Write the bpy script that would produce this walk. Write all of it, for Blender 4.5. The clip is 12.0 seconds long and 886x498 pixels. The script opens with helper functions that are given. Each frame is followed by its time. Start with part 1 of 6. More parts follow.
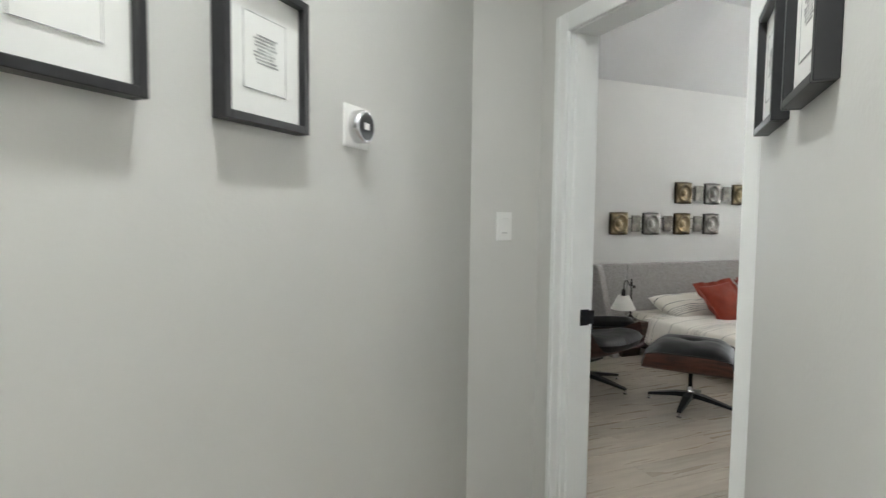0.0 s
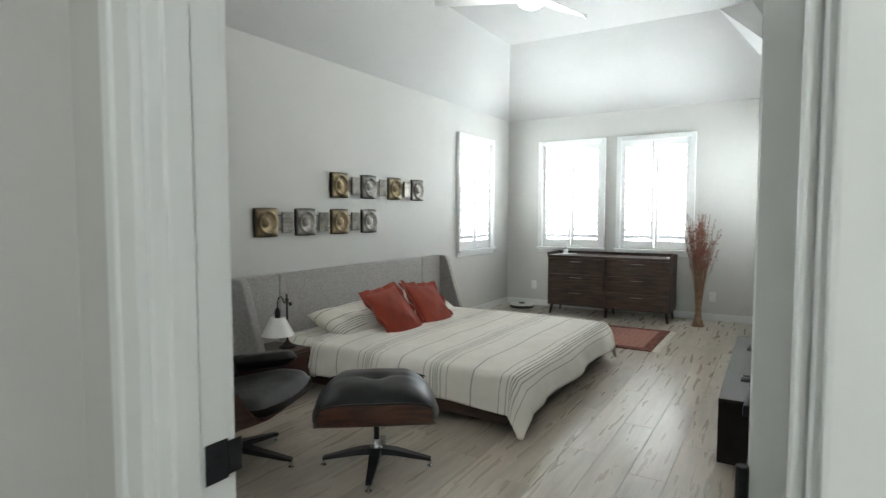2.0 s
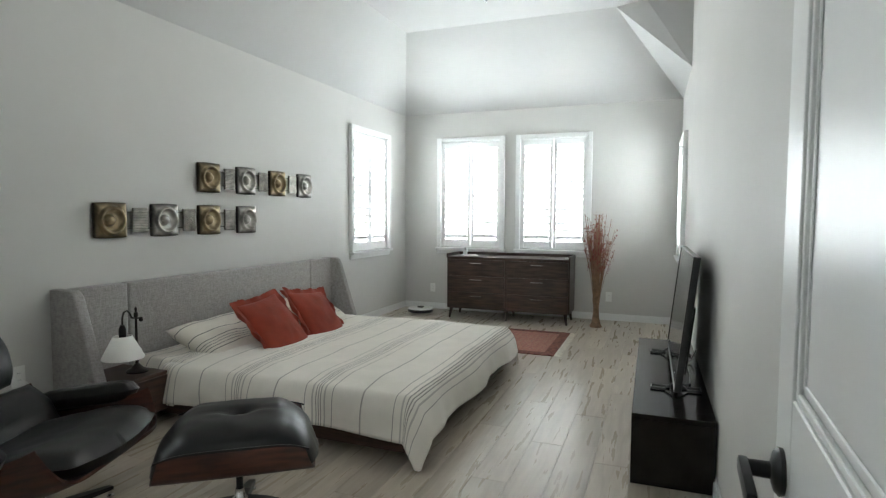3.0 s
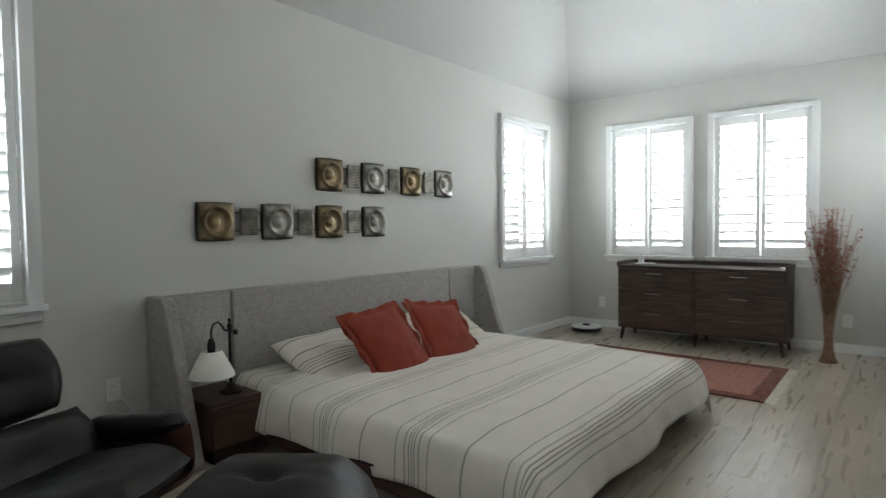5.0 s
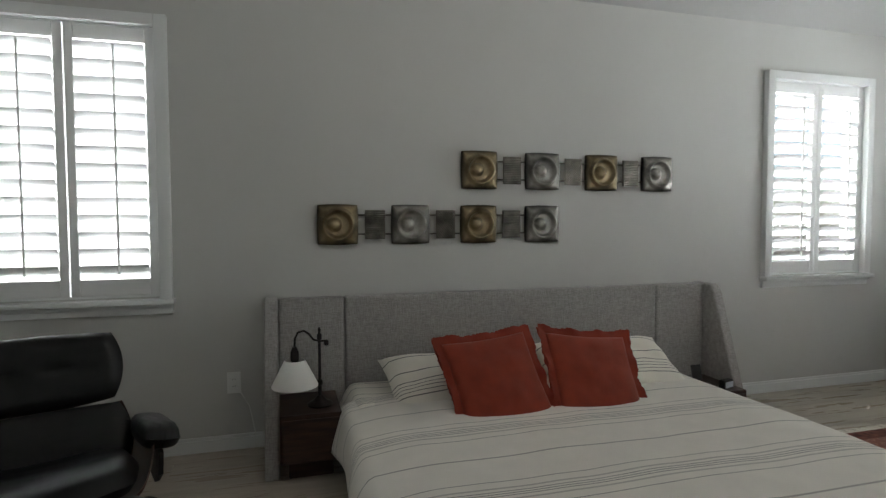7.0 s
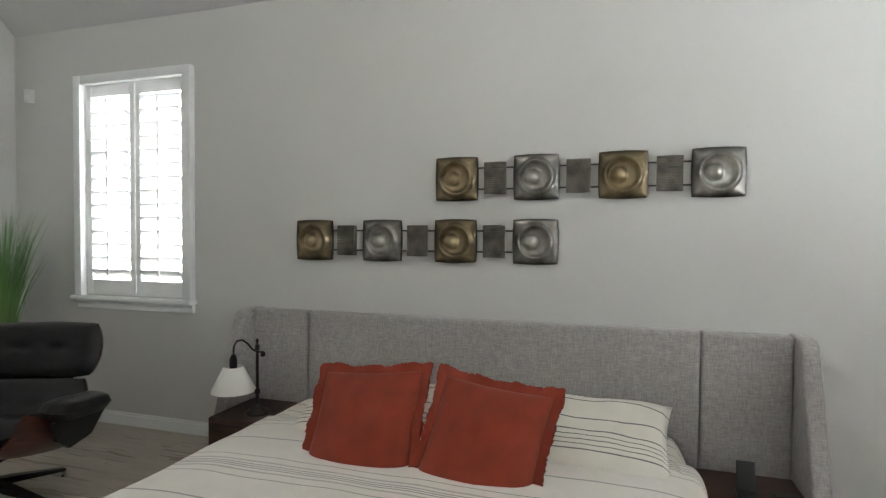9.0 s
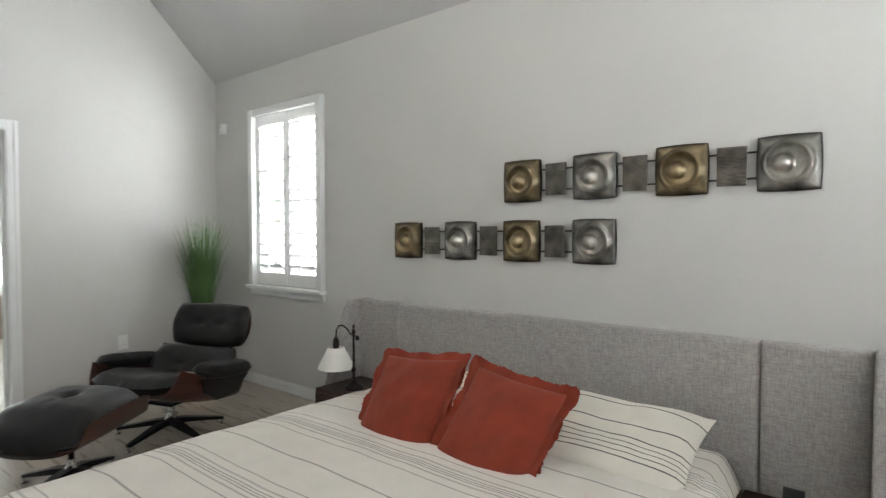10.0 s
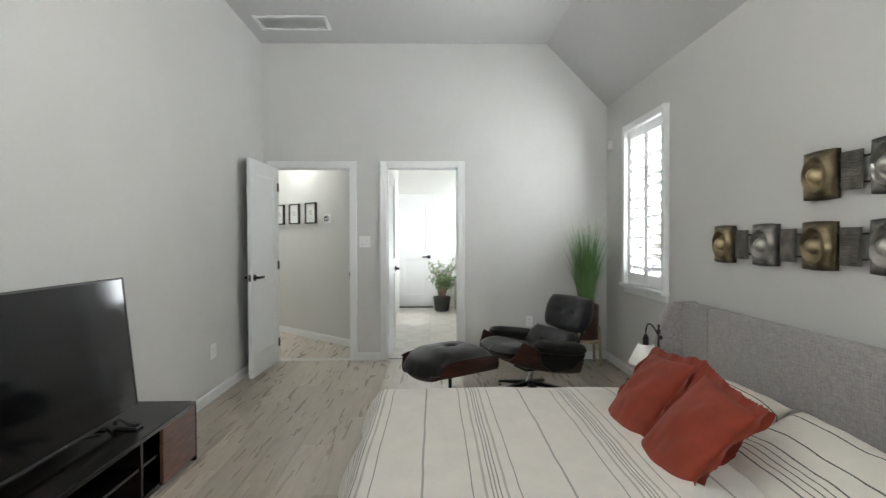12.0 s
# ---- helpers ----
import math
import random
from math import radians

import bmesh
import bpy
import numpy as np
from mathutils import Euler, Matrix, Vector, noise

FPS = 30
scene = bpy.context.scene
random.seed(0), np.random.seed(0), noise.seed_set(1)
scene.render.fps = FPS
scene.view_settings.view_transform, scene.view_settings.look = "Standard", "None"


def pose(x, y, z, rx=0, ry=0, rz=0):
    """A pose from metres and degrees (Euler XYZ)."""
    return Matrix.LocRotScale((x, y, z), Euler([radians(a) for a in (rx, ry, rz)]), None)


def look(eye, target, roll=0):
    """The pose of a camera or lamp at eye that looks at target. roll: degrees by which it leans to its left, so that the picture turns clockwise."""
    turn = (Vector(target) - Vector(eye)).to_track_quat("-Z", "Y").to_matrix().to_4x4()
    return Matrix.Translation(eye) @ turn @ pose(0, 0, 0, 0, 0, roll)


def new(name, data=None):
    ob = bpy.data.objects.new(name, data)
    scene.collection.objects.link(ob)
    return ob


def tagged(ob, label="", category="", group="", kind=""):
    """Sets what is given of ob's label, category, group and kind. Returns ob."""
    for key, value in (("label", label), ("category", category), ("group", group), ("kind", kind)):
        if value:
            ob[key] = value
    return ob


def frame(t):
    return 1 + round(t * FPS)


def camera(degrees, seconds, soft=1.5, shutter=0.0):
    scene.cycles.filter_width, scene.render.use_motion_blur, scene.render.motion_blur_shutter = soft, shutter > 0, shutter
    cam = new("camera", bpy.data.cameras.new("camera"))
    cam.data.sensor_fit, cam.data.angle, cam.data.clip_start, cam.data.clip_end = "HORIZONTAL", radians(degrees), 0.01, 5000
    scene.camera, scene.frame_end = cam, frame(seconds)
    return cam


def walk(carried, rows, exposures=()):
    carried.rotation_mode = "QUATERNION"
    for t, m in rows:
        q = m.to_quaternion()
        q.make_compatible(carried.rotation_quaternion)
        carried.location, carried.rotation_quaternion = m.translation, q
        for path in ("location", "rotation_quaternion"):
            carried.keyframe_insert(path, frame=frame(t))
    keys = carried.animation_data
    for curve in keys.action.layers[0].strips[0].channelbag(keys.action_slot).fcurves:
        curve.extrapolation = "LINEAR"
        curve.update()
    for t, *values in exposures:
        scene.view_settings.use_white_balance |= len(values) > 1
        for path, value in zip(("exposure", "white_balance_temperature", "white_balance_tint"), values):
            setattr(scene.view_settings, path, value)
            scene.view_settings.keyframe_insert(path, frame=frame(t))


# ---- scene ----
cam = camera(77.0, 12.0, soft=1.3, shutter=0.25)
PATH = [
    (0, (0.085, 0.662, 1.311), (0.865, 2.499, 1.185), 0.7),
    (0.5, (0.235, 0.984, 1.301), (1.354, 2.638, 1.18), 0.6),
    (1, (0.449, 1.306, 1.28), (1.815, 2.763, 1.164), 0.4),
    (1.5, (0.698, 1.568, 1.267), (2.275, 2.793, 1.152), 0.2),
    (2, (0.925, 1.722, 1.295), (2.63, 2.758, 1.173), 0.0),
    (2.5, (1.159, 1.837, 1.286), (2.988, 2.639, 1.166), 0.1),
    (2.7, (1.238, 1.86, 1.285), (3.103, 2.575, 1.167), 0.3),
    (4.3, (1.9, 1.998, 1.191), (3.734, 2.789, 1.094), -0.8),
    (4.5, (2.008, 2.023, 1.204), (3.765, 2.974, 1.111), -0.6),
    (5, (2.246, 2.049, 1.187), (3.788, 3.321, 1.109), -0.7),
    (5.5, (2.534, 2.031, 1.204), (3.821, 3.559, 1.12), -0.3),
    (6, (2.823, 2.003, 1.222), (3.883, 3.696, 1.121), 0.1),
    (6.5, (3.198, 1.968, 1.222), (4.041, 3.78, 1.13), -0.0),
    (7, (3.629, 1.949, 1.238), (4.176, 3.871, 1.148), -0.2),
    (7.2, (3.799, 1.971, 1.251), (4.232, 3.921, 1.149), -0.1),
    (8.8, (5.438, 2.28, 1.272), (4.944, 4.217, 1.22), 0.3),
    (9, (5.604, 2.319, 1.265), (4.996, 4.224, 1.217), 0.3),
    (9.5, (6.014, 2.398, 1.27), (5.088, 4.17, 1.225), 0.2),
    (10, (6.37, 2.496, 1.276), (5.11, 4.049, 1.222), -0.1),
    (10.5, (6.776, 2.668, 1.282), (5.166, 3.852, 1.236), -0.2),
    (11, (7.049, 2.784, 1.29), (5.208, 3.562, 1.232), -0.5),
    (11.5, (7.22, 3.075, 1.285), (5.256, 3.453, 1.244), -0.3),
    (12, (7.341, 3.351, 1.277), (5.342, 3.386, 1.239), -0.2),
]
EXPOSURES = [(0, 0.42, 6420, 10), (1.0, 0.36, 6420, 10), (1.5, 0.22, 6400, 9), (2.0, 0.22, 6300, 6), (2.7, 0.15, 6300, 6), (4.5, -0.12, 6300, 6), (5.5, -0.46, 6350, 8), (6.5, -0.75, 6450, 8),
             (7.2, -0.8, 6500, 9), (9.0, 0.06, 6520, 10), (10.0, 0.29, 6520, 11), (11.0, 0.28, 6500, 10), (11.5, 0.28, 6490, 10), (12.0, 0.18, 6480, 10)]
walk(cam, [(t, look(eye, target, roll)) for t, eye, target, roll in PATH], EXPOSURES)

# ---- world, sun and lamps ----
world = bpy.data.worlds.new("sky_world")
scene.world = world
world.use_nodes = True
wn, wl = world.node_tree.nodes, world.node_tree.links
sky = wn.new("ShaderNodeTexSky")
sky.sky_type = "NISHITA"
sky.sun_disc = False
sky.sun_elevation = radians(58)
sky.sun_rotation = radians(200)
wl.new(sky.outputs[0], wn["Background"].inputs[0])
wn["Background"].inputs[1].default_value = 0.12
sun = new("sun", bpy.data.lights.new("sun", "SUN"))
sun.data.energy, sun.data.angle, sun.data.color = 2.5, radians(0.53), (1.0, 0.96, 0.9)
sun.matrix_world = look((0, 0, 20), (2.2, 6.0, 10.0))

WINDOW_POWER = 74.0
COOL = (0.93, 0.97, 1.0)


def area_lamp(name, eye, target, w, h, power, color=COOL):
    ob = new(name, bpy.data.lights.new(name, "AREA"))
    ob.data.shape, ob.data.size, ob.data.size_y = "RECTANGLE", w, h
    ob.data.energy, ob.data.color = power, color
    ob.matrix_world = look(eye, target)
    return ob


# ---- plan ----
X_DOOR, X_FAR, Y_BED = 1.50, 8.46, 5.18       # faces of the bedroom walls
Z_LOW, Z_TOP = 2.65, 3.305                    # eaves and flat ceiling
Y_RIDGE, X_RIDGE, X_GABLE, Y_RIDGE_TV, Y_GABLE = 4.54, 7.1, 7.0, 2.31, 2.03
TV_A, TV_B = (1.38, 1.577), (8.60, 1.637)     # the wall behind the television, not quite square
X_HALL = 1.38                                 # hall face of the door wall


TV_TURN = math.degrees(math.atan2(TV_B[1] - TV_A[1], TV_B[0] - TV_A[0]))


def tv_y(x):
    return TV_A[1] + (TV_B[1] - TV_A[1]) * (x - TV_A[0]) / (TV_B[0] - TV_A[0])


# ---- materials ----
def material(name, color, rough=0.6, metal=0.0, vary=0.06, scale=6.0, fine=120.0, bump=0.05, color2=None, coord="Object", sheen=0.0, coat=0.0, detail=4.0, stretch=(1, 1, 1), mottle=0.0, depth=0.002):
    m = bpy.data.materials.new(name)
    m.use_nodes = True
    n, l = m.node_tree.nodes, m.node_tree.links
    b = n["Principled BSDF"]
    tc = n.new("ShaderNodeTexCoord")
    mp = n.new("ShaderNodeMapping")
    mp.inputs["Scale"].default_value = stretch
    l.new(tc.outputs[coord], mp.inputs[0])
    big = n.new("ShaderNodeTexNoise")
    big.inputs["Scale"].default_value, big.inputs["Detail"].default_value = scale, detail
    small = n.new("ShaderNodeTexNoise")
    small.inputs["Scale"].default_value, small.inputs["Detail"].default_value = fine, 3.0
    l.new(mp.outputs[0], big.inputs["Vector"])
    l.new(mp.outputs[0], small.inputs["Vector"])
    ramp = n.new("ShaderNodeValToRGB")
    lo = tuple(c * (1 - vary) for c in color)
    hi = color2 or tuple(min(1, c * (1 + vary)) for c in color)
    ramp.color_ramp.elements[0].position, ramp.color_ramp.elements[1].position = 0.32, 0.68
    ramp.color_ramp.elements[0].color = (*lo, 1)
    ramp.color_ramp.elements[1].color = (*hi, 1)
    l.new(big.outputs["Fac"], ramp.inputs[0])
    out = ramp.outputs[0]
    if mottle:
        mix = n.new("ShaderNodeMixRGB")
        mix.blend_type = "OVERLAY"
        mix.inputs[0].default_value = mottle
        l.new(out, mix.inputs[1])
        l.new(small.outputs["Fac"], mix.inputs[2])
        out = mix.outputs[0]
    l.new(out, b.inputs["Base Color"])
    b.inputs["Roughness"].default_value, b.inputs["Metallic"].default_value = rough, metal
    rr = n.new("ShaderNodeMapRange")
    rr.inputs["To Min"].default_value, rr.inputs["To Max"].default_value = max(0.02, rough - 0.025), min(1, rough + 0.025)
    l.new(big.outputs["Fac"], rr.inputs["Value"])
    l.new(rr.outputs[0], b.inputs["Roughness"])
    b.inputs["Sheen Weight"].default_value = sheen
    b.inputs["Coat Weight"].default_value = coat
    if bump:
        bp = n.new("ShaderNodeBump")
        bp.inputs["Strength"].default_value, bp.inputs["Distance"].default_value = bump, depth
        l.new(small.outputs["Fac"], bp.inputs["Height"])
        l.new(bp.outputs[0], b.inputs["Normal"])
    return m


def emitter(name, color, strength):
    m = bpy.data.materials.new(name)
    m.use_nodes = True
    b = m.node_tree.nodes["Principled BSDF"]
    b.inputs["Base Color"].default_value = (*color, 1)
    b.inputs["Emission Color"].default_value = (*color, 1)
    b.inputs["Emission Strength"].default_value = strength
    return m


def random_tint(m, low, high):
    """Lighten or darken a material from object to object."""
    n, l = m.node_tree.nodes, m.node_tree.links
    b = n["Principled BSDF"]
    src = b.inputs["Base Color"].links[0].from_socket
    info = n.new("ShaderNodeObjectInfo")
    mr = n.new("ShaderNodeMapRange")
    mr.inputs["To Min"].default_value, mr.inputs["To Max"].default_value = low, high
    l.new(info.outputs["Random"], mr.inputs["Value"])
    hsv = n.new("ShaderNodeHueSaturation")
    l.new(mr.outputs[0], hsv.inputs["Value"])
    l.new(src, hsv.inputs["Color"])
    l.new(hsv.outputs[0], b.inputs["Base Color"])
    return m


PAINT = material("greige_wall_paint", (0.60, 0.595, 0.57), 0.62, vary=0.02, scale=1.6, fine=95, bump=0.13, depth=0.004)
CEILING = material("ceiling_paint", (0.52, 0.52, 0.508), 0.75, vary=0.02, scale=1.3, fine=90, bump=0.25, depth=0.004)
TRIM = material("white_trim_paint", (0.80, 0.81, 0.80), 0.38, vary=0.015, scale=5, fine=60, bump=0.03)
SHUTTER = material("white_shutter_paint", (0.82, 0.82, 0.81), 0.42, vary=0.015, scale=5, fine=60, bump=0.02)
DOORPAINT = material("white_door_paint", (0.78, 0.79, 0.78), 0.33, vary=0.015, scale=4, fine=70, bump=0.05)
PLASTIC = material("white_plastic", (0.80, 0.80, 0.78), 0.35, vary=0.01, bump=0.0)
BLACKMETAL = material("black_metal", (0.018, 0.018, 0.02), 0.38, 0.7, vary=0.2, scale=30, bump=0.03)
CHROME = material("brushed_aluminium", (0.62, 0.62, 0.63), 0.22, 1.0, vary=0.05, scale=25, bump=0.02)
BRONZE = material("dark_bronze", (0.035, 0.03, 0.028), 0.42, 0.8, vary=0.25, scale=25, bump=0.05)
LEATHER = material("black_leather", (0.009, 0.009, 0.0095), 0.34, vary=0.25, scale=12, fine=260, bump=0.14, depth=0.001)
LEATHER.node_tree.nodes["Principled BSDF"].inputs["Specular IOR Level"].default_value = 0.28
ROSEWOOD = material("rosewood_veneer", (0.036, 0.011, 0.008), 0.34, vary=0.35, scale=7, fine=60, bump=0.04, color2=(0.082, 0.025, 0.015), stretch=(1, 1, 7), coat=0.25)
WALNUT = material("walnut_wood", (0.034, 0.021, 0.016), 0.42, vary=0.3, scale=5, fine=70, bump=0.06, color2=(0.078, 0.047, 0.034), stretch=(6, 1, 9))
WALNUT_SIDE = material("walnut_bed_wood", (0.034, 0.016, 0.011), 0.48, vary=0.3, scale=5, fine=70, bump=0.06, color2=(0.070, 0.034, 0.022), stretch=(1, 1, 9))
CONSOLEBLACK = material("espresso_lacquer", (0.012, 0.010, 0.009), 0.16, vary=0.2, scale=10, bump=0.01)
CONSOLEBLACK.node_tree.nodes["Principled BSDF"].inputs["Specular IOR Level"].default_value = 0.22
CONSOLEWOOD = material("red_brown_veneer", (0.10, 0.036, 0.022), 0.36, vary=0.25, scale=6, fine=80, bump=0.05, color2=(0.17, 0.066, 0.040), stretch=(1, 1, 8))
CREAMLINEN = material("cream_cotton", (0.74, 0.70, 0.61), 0.85, vary=0.04, scale=9, fine=420, bump=0.25, sheen=0.2)
RUST = material("rust_linen", (0.225, 0.029, 0.011), 0.9, vary=0.12, scale=11, fine=480, bump=0.35, sheen=0.06)
SHADE = material("white_lampshade", (0.85, 0.84, 0.80), 0.55, vary=0.02, bump=0.02)
GLASSBLACK = material("tv_screen", (0.006, 0.006, 0.007), 0.09, vary=0.1, bump=0.0)
BLACKPLASTIC = material("black_plastic", (0.02, 0.02, 0.021), 0.4, vary=0.1, scale=20, bump=0.03)
FOLIAGE = random_tint(material("grass_blades", (0.06, 0.17, 0.04), 0.5, vary=0.3, scale=4, bump=0.0, color2=(0.19, 0.34, 0.11)), 0.7, 1.25)
STRAW = material("dried_straw", (0.23, 0.14, 0.085), 0.8, vary=0.3, scale=20, bump=0.1)
PLUME = material("dried_red_flowers", (0.19, 0.018, 0.025), 0.85, vary=0.3, scale=25, bump=0.1, color2=(0.32, 0.07, 0.06))
TERRACOTTA = material("dark_glazed_pot", (0.035, 0.035, 0.03), 0.3, vary=0.3, scale=9, bump=0.05)
DARKPOT = material("dark_red_brown_pot", (0.055, 0.02, 0.016), 0.35, vary=0.25, scale=9, bump=0.04)
PALEWOOD = material("pale_oak", (0.42, 0.32, 0.21), 0.5, vary=0.2, scale=5, fine=60, bump=0.05, stretch=(1, 1, 0.2))
ARTGOLD = material("hammered_gold_metal", (0.19, 0.15, 0.09), 0.30, 0.92, vary=0.5, scale=9, fine=70, bump=0.25, color2=(0.42, 0.335, 0.205), depth=0.003)
ARTSILVER = material("hammered_silver_metal", (0.22, 0.212, 0.192), 0.29, 0.92, vary=0.5, scale=9, fine=70, bump=0.25, color2=(0.52, 0.50, 0.455), depth=0.003)
ARTDARK = material("dark_patina_metal", (0.045, 0.04, 0.035), 0.45, 0.8, vary=0.4, scale=12, fine=60, bump=0.25, color2=(0.10, 0.09, 0.075))


def patina(m, inner, outer, low):
    """Dark patina towards a tile's rim, from its own middle outwards."""
    n, l = m.node_tree.nodes, m.node_tree.links
    b = n["Principled BSDF"]
    src = b.inputs["Base Color"].links[0].from_socket
    tc = n.new("ShaderNodeTexCoord")
    sep = n.new("ShaderNodeSeparateXYZ")
    l.new(tc.outputs["Object"], sep.inputs[0])
    ab = []
    for k in ("X", "Z"):
        a = n.new("ShaderNodeMath")
        a.operation = "ABSOLUTE"
        l.new(sep.outputs[k], a.inputs[0])
        ab.append(a)
    mx = n.new("ShaderNodeMath")
    mx.operation = "MAXIMUM"
    l.new(ab[0].outputs[0], mx.inputs[0])
    l.new(ab[1].outputs[0], mx.inputs[1])
    mr = n.new("ShaderNodeMapRange")
    mr.inputs["From Min"].default_value, mr.inputs["From Max"].default_value = inner, outer
    mr.inputs["To Min"].default_value, mr.inputs["To Max"].default_value = 1.0, low
    l.new(mx.outputs[0], mr.inputs["Value"])
    mul = n.new("ShaderNodeMixRGB")
    mul.blend_type, mul.inputs[0].default_value = "MULTIPLY", 1.0
    l.new(src, mul.inputs[1])
    l.new(mr.outputs[0], mul.inputs[2])
    l.new(mul.outputs[0], b.inputs["Base Color"])
    return m


patina(ARTGOLD, 0.080, 0.116, 0.08)
patina(ARTSILVER, 0.080, 0.116, 0.09)
ARTRIDGE = material("dark_ribbed_metal", (0.115, 0.105, 0.092), 0.32, 0.85, vary=0.4, scale=12, fine=60, bump=0.12, color2=(0.29, 0.27, 0.235))
PAPER = material("white_mat_board", (0.80, 0.80, 0.78), 0.7, vary=0.015, bump=0.02)
INK = material("grey_print", (0.42, 0.42, 0.42), 0.7, vary=0.5, scale=30, color2=(0.66, 0.66, 0.65), bump=0.0)
PICGLASSFRAME = material("black_picture_frame", (0.014, 0.014, 0.016), 0.4, vary=0.2, scale=20, bump=0.04)
TILE = random_tint(material("pale_travertine_tile", (0.52, 0.48, 0.41), 0.35, vary=0.1, scale=5, fine=40, bump=0.04, color2=(0.64, 0.60, 0.53)), 0.94, 1.06)
GROUT = material("grey_grout", (0.40, 0.38, 0.34), 0.8)
BATHTILE = material("beige_tub_tile", (0.36, 0.30, 0.23), 0.4, vary=0.12, scale=5, fine=40, bump=0.05, color2=(0.48, 0.41, 0.33))
BATHPAINT = material("pale_bathroom_paint", (0.70, 0.70, 0.67), 0.6, vary=0.02, scale=1.5, fine=95, bump=0.2)


def plank_material():
    m = bpy.data.materials.new("weathered_oak_plank")
    m.use_nodes = True
    n, l = m.node_tree.nodes, m.node_tree.links
    b = n["Principled BSDF"]
    tc, info = n.new("ShaderNodeTexCoord"), n.new("ShaderNodeObjectInfo")
    off = n.new("ShaderNodeVectorMath")
    off.operation = "SCALE"
    off.inputs[0].default_value = (17.0, 9.0, 5.0)
    l.new(info.outputs["Random"], off.inputs["Scale"])
    add = n.new("ShaderNodeVectorMath")
    l.new(tc.outputs["Object"], add.inputs[0])
    l.new(off.outputs[0], add.inputs[1])
    mp = n.new("ShaderNodeMapping")
    mp.inputs["Scale"].default_value = (1.1, 12, 1)
    l.new(add.outputs[0], mp.inputs[0])
    grain = n.new("ShaderNodeTexNoise")
    grain.inputs["Scale"].default_value, grain.inputs["Detail"].default_value, grain.inputs["Distortion"].default_value = 2.2, 5.0, 0.35
    l.new(mp.outputs[0], grain.inputs["Vector"])
    blotch = n.new("ShaderNodeTexNoise")
    blotch.inputs["Scale"].default_value, blotch.inputs["Detail"].default_value = 2.6, 3.0
    mp2 = n.new("ShaderNodeMapping")
    mp2.inputs["Scale"].default_value = (1.2, 4, 1)
    l.new(add.outputs[0], mp2.inputs[0])
    l.new(mp2.outputs[0], blotch.inputs["Vector"])
    r1 = n.new("ShaderNodeValToRGB")
    r1.color_ramp.elements[0].position, r1.color_ramp.elements[1].position = 0.26, 0.72
    r1.color_ramp.elements[0].color, r1.color_ramp.elements[1].color = (0.365, 0.316, 0.258, 1), (0.480, 0.424, 0.350, 1)
    l.new(grain.outputs["Fac"], r1.inputs[0])
    r2 = n.new("ShaderNodeValToRGB")
    r2.color_ramp.elements[0].position, r2.color_ramp.elements[1].position = 0.28, 0.68
    r2.color_ramp.elements[0].color, r2.color_ramp.elements[1].color = (0.87, 0.85, 0.825, 1), (1, 1, 1, 1)
    l.new(blotch.outputs["Fac"], r2.inputs[0])
    mul = n.new("ShaderNodeMixRGB")
    mul.blend_type, mul.inputs[0].default_value = "MULTIPLY", 0.9
    l.new(r1.outputs[0], mul.inputs[1])
    l.new(r2.outputs[0], mul.inputs[2])
    hsv = n.new("ShaderNodeHueSaturation")
    mr = n.new("ShaderNodeMapRange")
    mr.inputs["To Min"].default_value, mr.inputs["To Max"].default_value = 0.88, 1.14
    l.new(info.outputs["Random"], mr.inputs["Value"])
    l.new(mr.outputs[0], hsv.inputs["Value"])
    l.new(mul.outputs[0], hsv.inputs["Color"])
    l.new(hsv.outputs[0], b.inputs["Base Color"])
    rr = n.new("ShaderNodeMapRange")
    rr.inputs["To Min"].default_value, rr.inputs["To Max"].default_value = 0.31, 0.25
    l.new(grain.outputs["Fac"], rr.inputs["Value"])
    l.new(rr.outputs[0], b.inputs["Roughness"])
    bp = n.new("ShaderNodeBump")
    bp.inputs["Strength"].default_value, bp.inputs["Distance"].default_value = 0.05, 0.001
    l.new(grain.outputs["Fac"], bp.inputs["Height"])
    l.new(bp.outputs[0], b.inputs["Normal"])
    return m


PLANK = plank_material()


